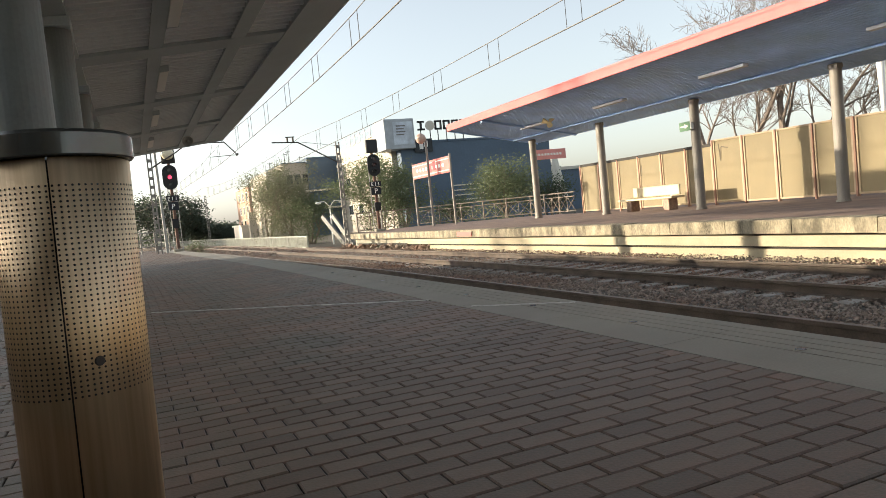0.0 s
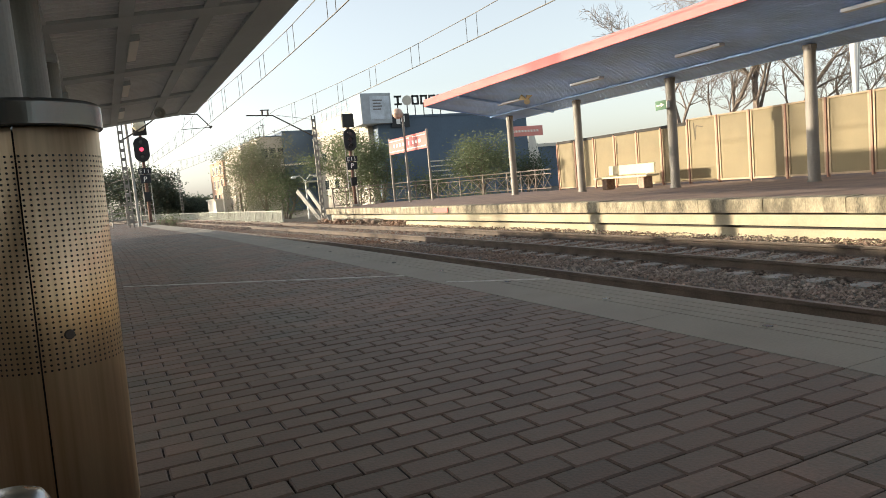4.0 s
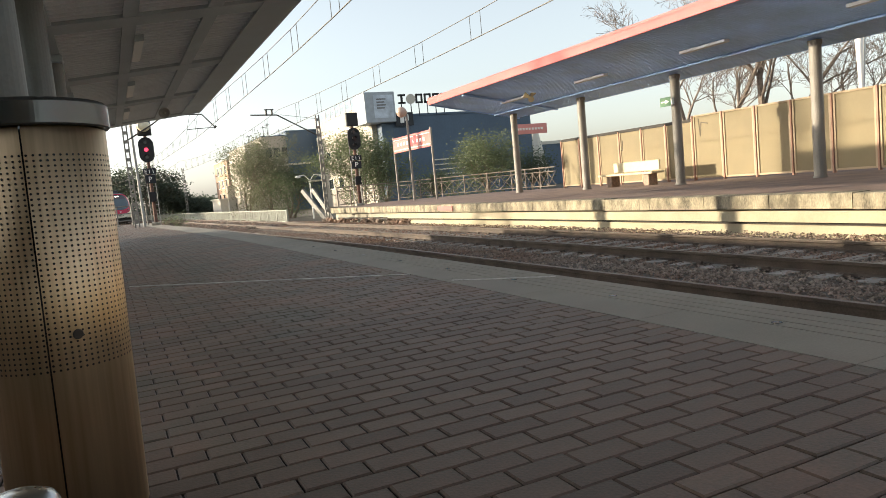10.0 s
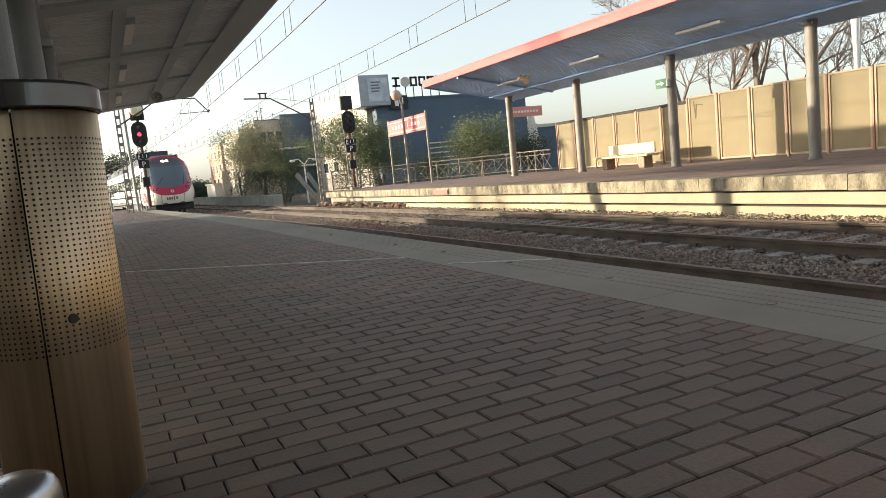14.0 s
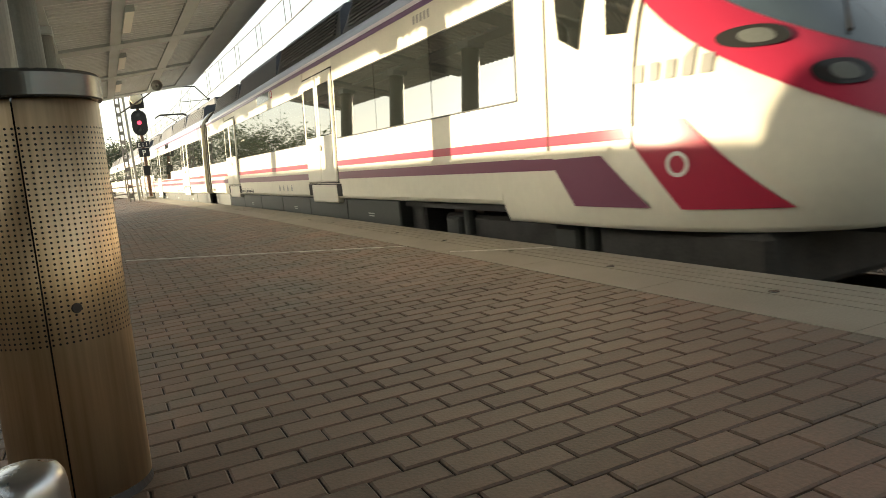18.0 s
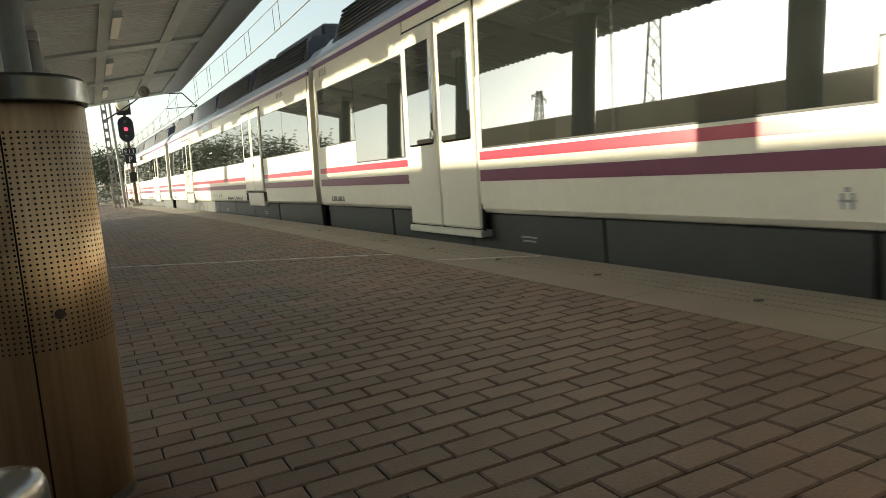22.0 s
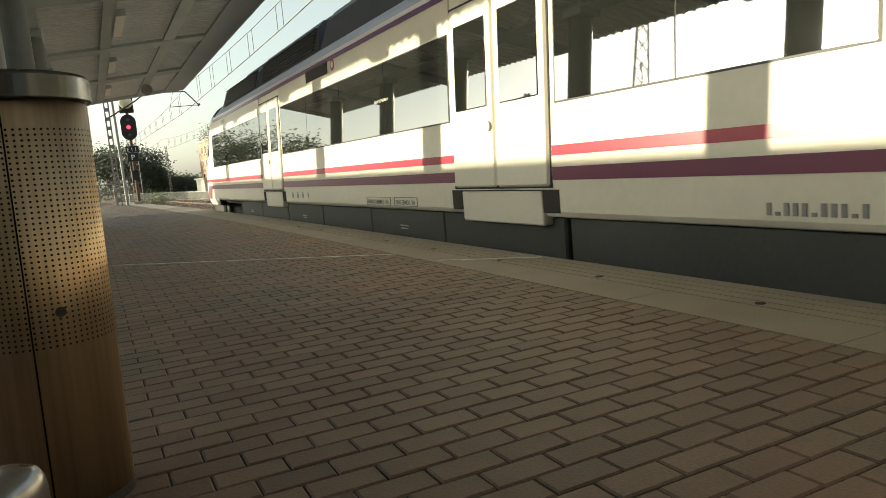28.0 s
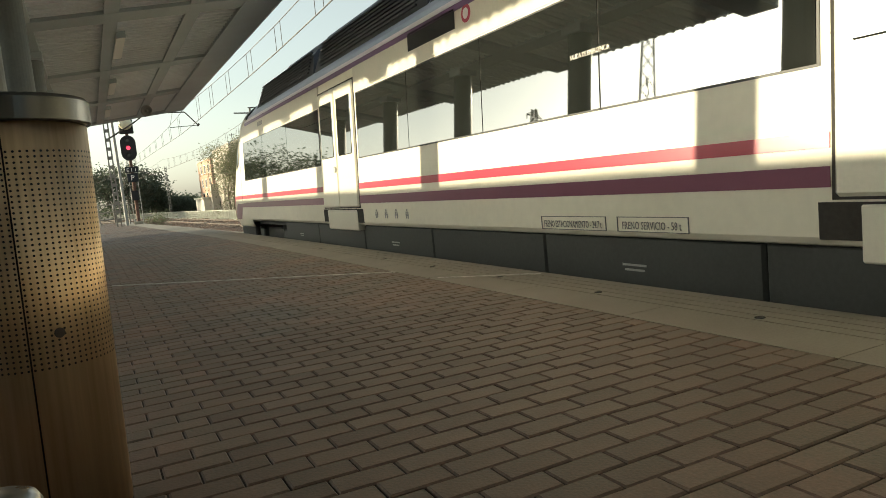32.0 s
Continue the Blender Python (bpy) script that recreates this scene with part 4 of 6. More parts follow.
def window_grid(parent, cols, rows, w, h, x0, dx, z0, dz, face, axis="y"):
    """Recessed-looking windows with a frame and a pane, set into one face."""
    for i in range(cols):
        for k in range(rows):
            u, z = x0 + dx * i, z0 + dz * k
            if axis == "y":
                fr = boxes("window", SIGN_WHITE, parent, (u - 0.08, u + w + 0.08, face - 0.06, face + 0.05, z - 0.08, z + h + 0.08))
                boxes("pane", WIN_DARK, fr, (u, u + w, face - 0.07, face - 0.055, z, z + h))
            else:
                fr = boxes("window", SIGN_WHITE, parent, (face - 0.06, face + 0.05, u - 0.08, u + w + 0.08, z - 0.08, z + h + 0.08))
                boxes("pane", WIN_DARK, fr, (face - 0.07, face - 0.055, u, u + w, z, z + h))


mall = thing("shopping_centre", "dark-clad shopping centre with a beige side wall", "building")
boxes("dark_wall", WALL_DARK, mall, (24.9, 42, 64.8, 90, -0.95, 7.55))
boxes("parapet_cap", WALL_DARK, mall, (24.8, 42.1, 64.7, 65.0, 7.55, 7.75))
for k in range(4):
    boxes("louvre_band", WALL_PALE, mall, (30.2, 36.5, 64.66, 64.79, 1.5 + 0.5 * k, 1.62 + 0.5 * k), label="pale horizontal louvre")
boxes("beige_wall", WALL_BEIGE, mall, (24.4, 27.0, 66.2, 86, -0.95, 9.2))
boxes("beige_ledge", WALL_PALE, mall, (24.25, 27.0, 66.1, 86.1, 7.3, 7.6))
boxes("billboard_cube", POSTER_BOX, mall, (23.1, 26.2, 64.0, 67.2, 7.0, 9.9), bevel=0.04, label="white box with a printed poster")
boxes("poster", mat("poster_print", (0.55, 0.60, 0.66), 0.6, var=0.2, scale=1.2), mall, (24.0, 26.0, 63.95, 64.0, 7.4, 9.6))
boxes("poster_print_bars", PRINT, mall, *[(24.3, 25.1 + 0.15 * (k % 2), 63.93, 63.95, 8.3 + 0.28 * k, 8.42 + 0.28 * k) for k in range(4)])
for k in (0, 2, 3, 4, 5):
    x = 26.85 + 0.93 * k
    boxes("sign_shape", BLACK, mall, (x, x + 0.75, 64.6, 64.75, 8.75, 8.93), (x, x + 0.75, 64.6, 64.75, 9.5, 9.68), (x + (0.28 if k < 1 else 0.0), x + (0.47 if k < 1 else 0.18), 64.6, 64.75, 8.8, 9.6),
          *([(x + 0.57, x + 0.75, 64.6, 64.75, 8.8, 9.6)] if k else []), label="dark block of the roof sign")
    boxes("sign_leg", BLACK, mall, (x + 0.3, x + 0.36, 64.7, 64.8, 7.6, 8.8))
bm = bmesh.new()
bm_bar(bm, (28.2, 64.6, 9.2), (28.2, 64.75, 9.2), 0.48, sides=28)
part("sign_disc", bm, WALL_PALE, mall, "pale disc of the roof sign")
boxes("sign_leg", BLACK, mall, (28.17, 28.23, 64.7, 64.8, 7.6, 8.8))
boxes("sign_board", SIGN_BLUE, mall, (26.3, 28.2, 64.5, 64.62, 6.6, 7.9))
boxes("sign_mark", SIGN_WHITE, mall, (26.8, 27.2, 64.47, 64.5, 6.9, 7.6), (27.3, 27.7, 64.47, 64.5, 7.1, 7.7))
for k in range(8):
    boxes("sign_shape", SIGN_WHITE, mall, (24.30, 24.38, 68.0 + 1.9 * k, 68.35 + 1.9 * k, 9.18, 10.3), (24.30, 24.38, 68.35 + 1.9 * k, 69.3 + 1.9 * k, 9.18, 9.42), (24.30, 24.38, 68.35 + 1.9 * k, 69.3 + 1.9 * k, 9.9, 10.1))
window_grid(mall, 4, 2, 1.6, 1.1, 69, 4.0, 1.2, 3.2, 24.4, axis="x")

blk = thing("dark_block", "navy-clad angular building with a sunlit beige flank", "building")
boxes("dark_wall", WALL_DARK, blk, (20.6, 24.7, 86.0, 100, -0.95, 8.6))
boxes("beige_wall", WALL_BEIGE, blk, (17.6, 20.6, 86.6, 100, -0.95, 8.2))
boxes("lower_beige_wall", WALL_BEIGE, blk, (15.7, 17.6, 87.4, 100, -0.95, 7.5))
boxes("roof_cap", WALL_DARK, blk, (20.5, 24.8, 85.9, 100.1, 8.6, 8.75), (17.5, 20.5, 86.5, 100.1, 8.2, 8.3))
boxes("ledge", WALL_PALE, blk, (15.6, 23.4, 85.4, 85.98, 4.55, 4.75))
boxes("canopy_slab", WALL_PALE, blk, (21.4, 24.6, 85.0, 85.98, 2.3, 2.5))
for k in range(3):
    boxes("window_band", WIN_DARK, blk, (18.0 + 1.0 * k, 18.7 + 1.0 * k, 86.5, 86.6, 5.6, 6.8))
for x, z in ((18.2, 9.6), (18.7, 9.9), (16.3, 8.6), (20.1, 9.1)):
    bm = bmesh.new()
    bm_bar(bm, (x, 87.6, 7.4), (x, 87.6, z), 0.04, sides=6)
    bm_bar(bm, (x - 0.3, 87.6, z - 0.2), (x + 0.3, 87.6, z - 0.15), 0.03, sides=5)
    part("roof_mast", bm, WIRE, blk)

apt = thing("apartment_block", "pale orange-brick apartment block with balconies and windows", "building")
ax, ay = 17.3, 113.0
boxes("wall", WALL_BRICK, apt, (ax, ax + 9, ay, ay + 14, -0.95, 7.3))
boxes("roof_edge", WALL_PALE, apt, (ax - 0.15, ax + 9.15, ay - 0.15, ay + 14.2, 7.3, 7.5))
boxes("stair_head", WALL_BRICK, apt, (ax + 1.2, ax + 2.2, ay + 2, ay + 5, 7.5, 8.2))
window_grid(apt, 4, 3, 1.0, 1.2, ax + 0.5, 2.1, 0.9, 2.2, ay)
window_grid(apt, 3, 3, 1.4, 1.2, ay + 1.4, 4.0, 0.9, 2.2, ax, axis="x")
for i in range(2):
    for k in range(3):
        bal = boxes("balcony", WALL_PALE, apt, (ax + 2.4 + 4.2 * i, ax + 4.0 + 4.2 * i, ay - 0.8, ay, 0.5 + 2.2 * k, 0.62 + 2.2 * k))
        boxes("parapet", WALL_PALE, bal, (ax + 2.4 + 4.2 * i, ax + 4.0 + 4.2 * i, ay - 0.8, ay - 0.68, 0.62 + 2.2 * k, 1.2 + 2.2 * k))
low = thing("low_building", "low white building behind the parapet", "building")
boxes("wall", WALL_PALE, low, (13.6, 21.0, 98, 106, -0.95, 1.15))
boxes("roof_edge", WALL_PALE, low, (13.4, 21.2, 97.8, 106.2, 1.15, 1.35))
boxes("window", WIN_DARK, low, (15.6, 17.6, 97.93, 98.0, -0.2, 0.6), (18.4, 20.2, 97.93, 98.0, -0.2, 0.6))
boxes("pillar", WALL_BEIGE, low, (14.1, 15.0, 94.0, 95.0, -0.95, 2.9), bevel=0.03)


# ---- trees and shrubs ----
def limb(bm, rnd, p, way, r, length, depth, tips, spread=0.55, droop=0.0):
    steps = 3
    for i in range(steps):
        w2 = (way + Vector((rnd.uniform(-1, 1), rnd.uniform(-1, 1), rnd.uniform(-0.5, 0.8) - droop)) * 0.16).normalized()
        q = p + w2 * (length / steps)
        r2 = r * 0.86
        bm_bar(bm, p, q, r, r2, 6 if r > 0.03 else 4, caps=False)
        p, way, r = q, w2, r2
        if depth > 0 and i >= 1:
            for _ in range(2 if depth > 1 else 2):
                side = Vector((rnd.uniform(-1, 1), rnd.uniform(-1, 1), rnd.uniform(-0.25, 0.7))).normalized()
                limb(bm, rnd, p, (way * (1 - spread) + side * spread).normalized(), r * 0.62, length * rnd.uniform(0.55, 0.8), depth - 1, tips, spread, droop)
    tips.append((p, way))


def leaves(rnd, centres, count, size, radius, flat_z=0.8):
    """Many small leaf blades scattered about the given places; returns vertices and faces."""
    vs, fs = [], []
    for _ in range(count):
        c = rnd.choice(centres)
        d = Vector((rnd.gauss(0, 1), rnd.gauss(0, 1), rnd.gauss(0, flat_z))) * radius * 0.5
        p = c + d
        a = Vector((rnd.uniform(-1, 1), rnd.uniform(-1, 1), rnd.uniform(-0.6, 0.6))).normalized()
        b = a.cross(Vector((rnd.uniform(-1, 1), rnd.uniform(-1, 1), rnd.uniform(-1, 1)))).normalized()
        s = size * rnd.uniform(0.6, 1.3)
        n = len(vs)
        vs += [p - a * s, p + b * s * 0.45, p + a * s, p - b * s * 0.45]
        fs.append((n, n + 1, n + 2, n + 3))
    return vs, fs


def leafy_tree(seed, place, height, width, material, count, size, label, trunk=0.12, base=0.25, name="tree", clump=0.8):
    rnd = random.Random(seed)
    t = thing(name, label, "tree" if name == "tree" else "shrub", pose(*place))
    bm, tips = bmesh.new(), []
    for k in range(3):
        way = Vector((rnd.uniform(-0.25, 0.25), rnd.uniform(-0.25, 0.25), 1)).normalized()
        limb(bm, rnd, Vector((rnd.uniform(-0.2, 0.2), rnd.uniform(-0.2, 0.2), -0.1)), way, trunk * (1.0 if k == 0 else 0.6), height * 0.5, 2, tips)
    part("trunk", bm, BARK, t)
    cs = []
    for _ in range(int(26 + width * 5)):
        a, q, f = rnd.uniform(0, 2 * math.pi), math.sqrt(rnd.random()), rnd.random()
        z = height * (base + (0.93 - base) * f)
        w = width / 2 * (1.0 - 0.75 * abs(f - 0.4) ** 1.5) * q * rnd.uniform(0.8, 1.08)
        cs.append(Vector((math.cos(a) * w, math.sin(a) * w, z)))
    cs += [p for p, _ in tips if p.z < height]
    vs, fs = leaves(rnd, cs, count, size, clump)
    me = bpy.data.meshes.new("crown")
    me.from_pydata([tuple(v) for v in vs], [], fs)
    me.materials.append(material)
    ob = new("crown", me)
    ob.parent = t
    return t


leafy_tree(11, at(11.6, 58, -0.95), 6.5, 3.3, LEAF_PALE, 13000, 0.075, "airy olive-green tree catching the low sun beside the tracks", base=0.10)
leafy_tree(12, at(9.9, 60, -0.95), 5.2, 2.4, LEAF_PALE, 4200, 0.075, "small airy olive-green tree beside the tracks", base=0.12)
leafy_tree(15, at(13.2, 57, -0.95), 3.9, 2.6, LEAF, 7000, 0.075, "green tree beside the ramp and the tracks", base=0.06)
leafy_tree(13, at(19.0, 50, -0.95), 5.9, 4.2, LEAF, 13500, 0.075, "dense green tree behind the platform signal", base=0.12)
leafy_tree(14, at(21.0, 52, -0.95), 5.2, 3.8, LEAF, 10500, 0.075, "dense green tree behind the railing", base=0.08)
leafy_tree(16, at(29.2, 46, -0.95), 4.5, 4.6, LEAF, 12500, 0.075, "dark green shrub behind the railing", base=0.05, name="shrub")
leafy_tree(17, at(32.5, 47, -0.95), 3.2, 4.0, LEAF_DARK, 4200, 0.075, "dark green shrub behind the railing", base=0.05, name="shrub")
leafy_tree(18, at(25.0, 50, -0.95), 2.6, 6.5, LEAF, 4500, 0.075, "low green hedge behind the railing", base=0.05, name="shrub")
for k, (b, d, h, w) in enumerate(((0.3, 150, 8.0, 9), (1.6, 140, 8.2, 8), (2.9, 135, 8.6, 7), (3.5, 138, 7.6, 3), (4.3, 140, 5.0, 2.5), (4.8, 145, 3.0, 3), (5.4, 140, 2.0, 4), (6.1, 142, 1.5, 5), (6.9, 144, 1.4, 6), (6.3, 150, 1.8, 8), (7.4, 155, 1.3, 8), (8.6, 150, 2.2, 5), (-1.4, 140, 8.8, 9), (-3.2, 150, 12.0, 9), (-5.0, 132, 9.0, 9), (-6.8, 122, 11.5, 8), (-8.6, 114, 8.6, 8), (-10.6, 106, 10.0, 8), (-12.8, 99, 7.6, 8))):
    leafy_tree(30 + k, at(b, d, -0.95), h + 1.0, w, LEAF_HAZED, 2600, 0.26, "dark tree in the distance beyond the tracks", base=0.05, clump=1.4)
leafy_tree(45, at(4.65, 52, -0.95), 1.3, 0.9, LEAF, 450, 0.07, "small bush beside the tracks", base=0.05, name="shrub", clump=0.4)
tw = thing("distant_tower", "grey funnel-shaped tower on a long low building far off", "building", pose(*at(33.0, 95, -0.95)))
bm = bmesh.new()
bm_bar(bm, (0, 0, 1.5), (0, 0, 7.6), 1.9, 0.7, 12)
part("tower", bm, WALL_PALE, tw)
boxes("low_hall", WALL_DARK, tw, (-1.0, 9.0, 0, 6, 0.0, 5.4))
boxes("hall_roof", WALL_PALE, tw, (-1.2, 9.2, -0.2, 6.2, 5.4, 5.8))


def gnarled(bm, rnd, p, way, r, length, depth):
    """A crooked bare limb that forks into thinner ones."""
    steps = 4
    for i in range(steps):
        way = (way + Vector((rnd.uniform(-1, 1), rnd.uniform(-1, 1), rnd.uniform(-0.8, 0.9))) * 0.27).normalized()
        q = p + way * (length / steps)
        bm_bar(bm, p, q, r, r * 0.84, 6 if r > 0.03 else 4, caps=False)
        p, r = q, r * 0.84
        if depth and i:
            for _ in range(2 if depth > 1 or rnd.random() < 0.6 else 1):
                side = Vector((rnd.uniform(-1, 1), rnd.uniform(-1, 1), rnd.uniform(-0.35, 0.8))).normalized()
                gnarled(bm, rnd, p, (way * 0.52 + side * 0.48).normalized(), max(r * 0.56, 0.008), length * rnd.uniform(0.36, 0.6), depth - 1)


def bare_tree(seed, place, stems):
    rnd = random.Random(seed)
    t = thing("bare_tree", "leafless tree with crooked limbs and fine twigs behind the fence", "tree", pose(*place))
    for dx, dy, lean, r, length in stems:
        bm = bmesh.new()
        gnarled(bm, rnd, Vector((dx, dy, -0.1)), Vector((0.9 * lean, -0.44 * lean, 1)).normalized(), r, length, 4)
        part("limb", bm, BARK, t)
    return t


bare_tree(56, at(46.2, 31, -0.95), ((-0.9, 0.4, -0.08, 0.15, 6.2), (0.1, 0.0, 0.05, 0.14, 5.8), (0.6, -0.4, 0.2, 0.11, 5.4)))
bare_tree(61, at(49.6, 31, -0.95), ((0, 0, 0.12, 0.20, 6.4), (0.4, -0.2, 0.5, 0.15, 6.6)))
bare_tree(54, at(53.6, 32, -0.95), ((0, 0, 0.35, 0.12, 5.0), (0.4, 0, 0.75, 0.09, 4.8)))


# ---- behind the camera: what the train's windows mirror ----
def pylon(m, h=16.0):
    t = thing("lattice_pylon", "steel lattice power pylon beyond the boundary wall", "pylon", m)
    bm = bmesh.new()
    for sx in (-1, 1):
        for sy in (-1, 1):
            bm_beam(bm, (sx * 1.1, sy * 1.1, -0.95), (sx * 0.25, sy * 0.25, h), 0.12, 0.12)
    part("leg", bm, WIRE, t)
    bm = bmesh.new()
    n = 14
    for k in range(n):
        z0, z1 = h * k / n, h * (k + 1) / n
        w0, w1 = 1.1 - 0.85 * k / n, 1.1 - 0.85 * (k + 1) / n
        for s in (-1, 1):
            bm_beam(bm, (-w0, s * w0, z0), (w1, s * w1, z1), 0.06, 0.06)
            bm_beam(bm, (w0, s * w0, z0), (-w1, s * w1, z1), 0.06, 0.06)
            bm_beam(bm, (s * w0, -w0, z0), (s * w1, w1, z1), 0.06, 0.06)
    part("bracing", bm, WIRE, t)
    bm = bmesh.new()
    for z in (8.8, 12.4):
        bm_beam(bm, (0, -2.6, z), (0, 2.6, z), 0.14, 0.14)
        for s in (-1, 1):
            bm_beam(bm, (0, s * 2.6, z), (0, 0, z + 0.7), 0.08, 0.08)
            bm_bar(bm, (0, s * 2.5, z), (0, s * 2.5, z - 0.6), 0.07)
    part("crossarm", bm, WIRE, t)


leafy_tree(61, (-24, 30, -0.95), 5.0, 8.0, LEAF_DARK, 2500, 0.16, "dark tree beyond the boundary wall", clump=1.2)
leafy_tree(62, (-30, 46, -0.95), 6.0, 10.0, LEAF_DARK, 2500, 0.18, "dark tree beyond the boundary wall", clump=1.4)
leafy_tree(63, (-40, 70, -0.95), 7.0, 14.0, LEAF_DARK, 2500, 0.22, "dark tree beyond the boundary wall", clump=1.8)
pylon(pose(-44.3, 74.3, 0, 0, 0, 55), 13.3)
pylon(pose(-41.2, 51.0, 0, 0, 0, 45), 24.0)


# ---- sleepers and ballast ----
for c, top, nm in ((TRACK1, RAIL1, "sleepers_one"), (TRACK2, RAIL2, "sleepers_two")):
    bm = bmesh.new()
    y = -14.0
    while y < 70:
        x = c + bend(y)
        bm_box(bm, x - 1.3, x + 1.3, y - 0.12, y + 0.12, top - 0.34, top - 0.155)
        y += 0.6
    ob = solid("sleeper_row", bm, SLEEPER, "row of pale concrete sleepers sunk in ballast", "sleepers", kind="stuff")
    bm = bmesh.new()
    y = -4.0
    while y < 45:
        for s in (-0.87, 0.87):
            x = c + bend(y) + s
            for d in (-0.11, 0.11):
                bm_box(bm, x + d - 0.025, x + d + 0.025, y - 0.05, y + 0.05, top - 0.17, top - 0.125)
        y += 0.6
    solid("rail_clips", bm, RAIL, "rusty rail clips holding the rails down", "rail clips", kind="stuff")


def stones(seed, count, x0, x1, y0, y1, z, size, heap, fall=0.0):
    """Broken stones strewn over a strip of the bed, which may fall away towards x1."""
    rng = np.random.default_rng(seed)
    base = np.array([(1, 0, -.3), (-.5, .85, -.3), (-.5, -.85, -.3), (.6, .5, .55), (-.75, 0, .5), (.5, -.6, .5), (0, .05, .95)])
    tri = np.array([(0, 1, 3), (1, 4, 3), (1, 2, 4), (2, 5, 4), (2, 0, 5), (0, 3, 5), (3, 4, 6), (4, 5, 6), (5, 3, 6)])
    f = rng.random(count)
    ys = y0 + (y1 - y0) * f ** 1.9
    xs = rng.uniform(x0, x1, count)
    zs = z + rng.uniform(0, heap, count) - fall * (xs - x0) / (x1 - x0)
    xs = xs + np.array([bend(v) for v in ys])
    s = size * rng.uniform(0.55, 1.35, count) * (1 + 0.012 * np.maximum(ys - 5, 0))
    a = rng.uniform(0, 2 * np.pi, count)
    p = np.repeat(base[None], count, 0) * (1 + rng.uniform(-0.3, 0.3, (count, 7, 3)))
    p = p * s[:, None, None] * np.array([1, 1, 0.75])
    ca, sa = np.cos(a)[:, None], np.sin(a)[:, None]
    q = np.stack([p[..., 0] * ca - p[..., 1] * sa, p[..., 0] * sa + p[..., 1] * ca, p[..., 2]], -1)
    q += np.stack([xs, ys, zs], -1)[:, None]
    fc = (tri[None] + 7 * np.arange(count)[:, None, None]).reshape(-1, 3)
    me = bpy.data.meshes.new("ballast")
    me.from_pydata(q.reshape(-1, 3).tolist(), [], fc.tolist())
    me.materials.append(BALLAST)
    return tagged(new("ballast", me), "loose grey broken ballast stones between the rails", "ballast", kind="stuff")


stones(1, 8000, 5.70, 6.60, 1.0, 45, -0.745, 0.025, 0.035)
stones(8, 9500, 6.60, 7.50, 1.5, 45, -0.745, 0.025, 0.035, 0.09)
stones(9, 5500, 7.50, 8.06, 2.0, 45, BED + 0.012, 0.025, 0.03)
stones(2, 15000, 8.20, 9.80, 3.0, 44, BED + 0.012, 0.025, 0.035)
stones(3, 9000, 9.95, 10.95, 3.0, 42, BED + 0.02, 0.024, 0.06, -0.09)
stones(4, 3500, 3.95, 5.55, 8.0, 60, -0.745, 0.032, 0.03)
stones(5, 8000, 3.2, 10.8, 40.0, 110, BED + 0.04, 0.055, 0.07)
stones(7, 260, 10.85, 11.2, 25.5, 37, RAIL2 - 0.13, 0.09, 0.22)


# ---- clay pavers of the near platform ----
def paver_mesh(w, d, name):
    bm = bmesh.new()
    c = 0.005
    lo = [(-w / 2, -d / 2, -0.03), (w / 2, -d / 2, -0.03), (w / 2, d / 2, -0.03), (-w / 2, d / 2, -0.03)]
    mid = [(x, y, -c) for x, y, _ in lo]
    hi = [(x * (1 - 2 * c / w), y * (1 - 2 * c / d), 0) for x, y, _ in lo]
    bm_loft(bm, [lo, mid, hi])
    return mesh_of(name, bm, BRICK)


LW, LD = 0.1985, 0.1078
PAVER = paver_mesh(LW - 0.006, LD - 0.006, "paver")
rng = random.Random(9)
rest_v, rest_f = [], []


def joined_paver(xa, xb, ya, yb, dz, ta, tb):
    """One more paver in the joined rest, slightly tilted."""
    n, c, cx, cy = len(rest_v), 0.005, (xa + xb) / 2, (ya + yb) / 2
    for z, k in ((-0.03, 0), (-c, 0), (0, c)):
        for px, py in ((xa + k, ya + k), (xb - k, ya + k), (xb - k, yb - k), (xa + k, yb - k)):
            rest_v.append((px, py, z + dz + (py - cy) * ta - (px - cx) * tb))
    for i in range(4):
        j = (i + 1) % 4
        rest_f.append((n + i, n + j, n + 4 + j, n + 4 + i))
        rest_f.append((n + 4 + i, n + 4 + j, n + 8 + j, n + 8 + i))
    rest_f.append((n + 8, n + 9, n + 10, n + 11))


row = -52
y = 1.640 - 52 * LD
while y < 46.5:
    off = LW / 2 if row % 2 else 0.0
    x = PAVE_EDGE - off + bend(y)
    left = -5.5 if y < 12 else -2.7
    while x > left:
        tilt, dz = (rng.uniform(-0.6, 0.6), rng.uniform(-0.6, 0.6)), rng.uniform(-0.002, 0.0012)
        cx, cy = x - LW / 2, y + LD / 2
        if 1.3 < y < 4.0 and 0.35 < cx < 2.3:
            piece("paver", PAVER, near, pose(cx, cy, dz, tilt[0], tilt[1], rng.uniform(-0.5, 0.5)))
        else:
            joined_paver(x - LW + 0.003, x - 0.003, y + 0.003, y + LD - 0.003, dz, radians(tilt[0]), radians(tilt[1]))
        x -= LW
    if off:
        joined_paver(PAVE_EDGE - off + 0.0025 + bend(y), PAVE_EDGE - 0.002 + bend(y), y + 0.0025, y + LD - 0.0025, -0.001, 0.0, 0.0)
    y += LD
    row += 1
me = bpy.data.meshes.new("pavers")
me.from_pydata(rest_v, [], rest_f)
me.materials.append(BRICK)
ob = new("pavers", me)
ob.parent = near
tagged(ob, "worn reddish-grey clay pavers in running bond", kind="stuff")


# ---- the train: four cars; local y runs backwards from the head, z from the rail ----
HALF = 1.47


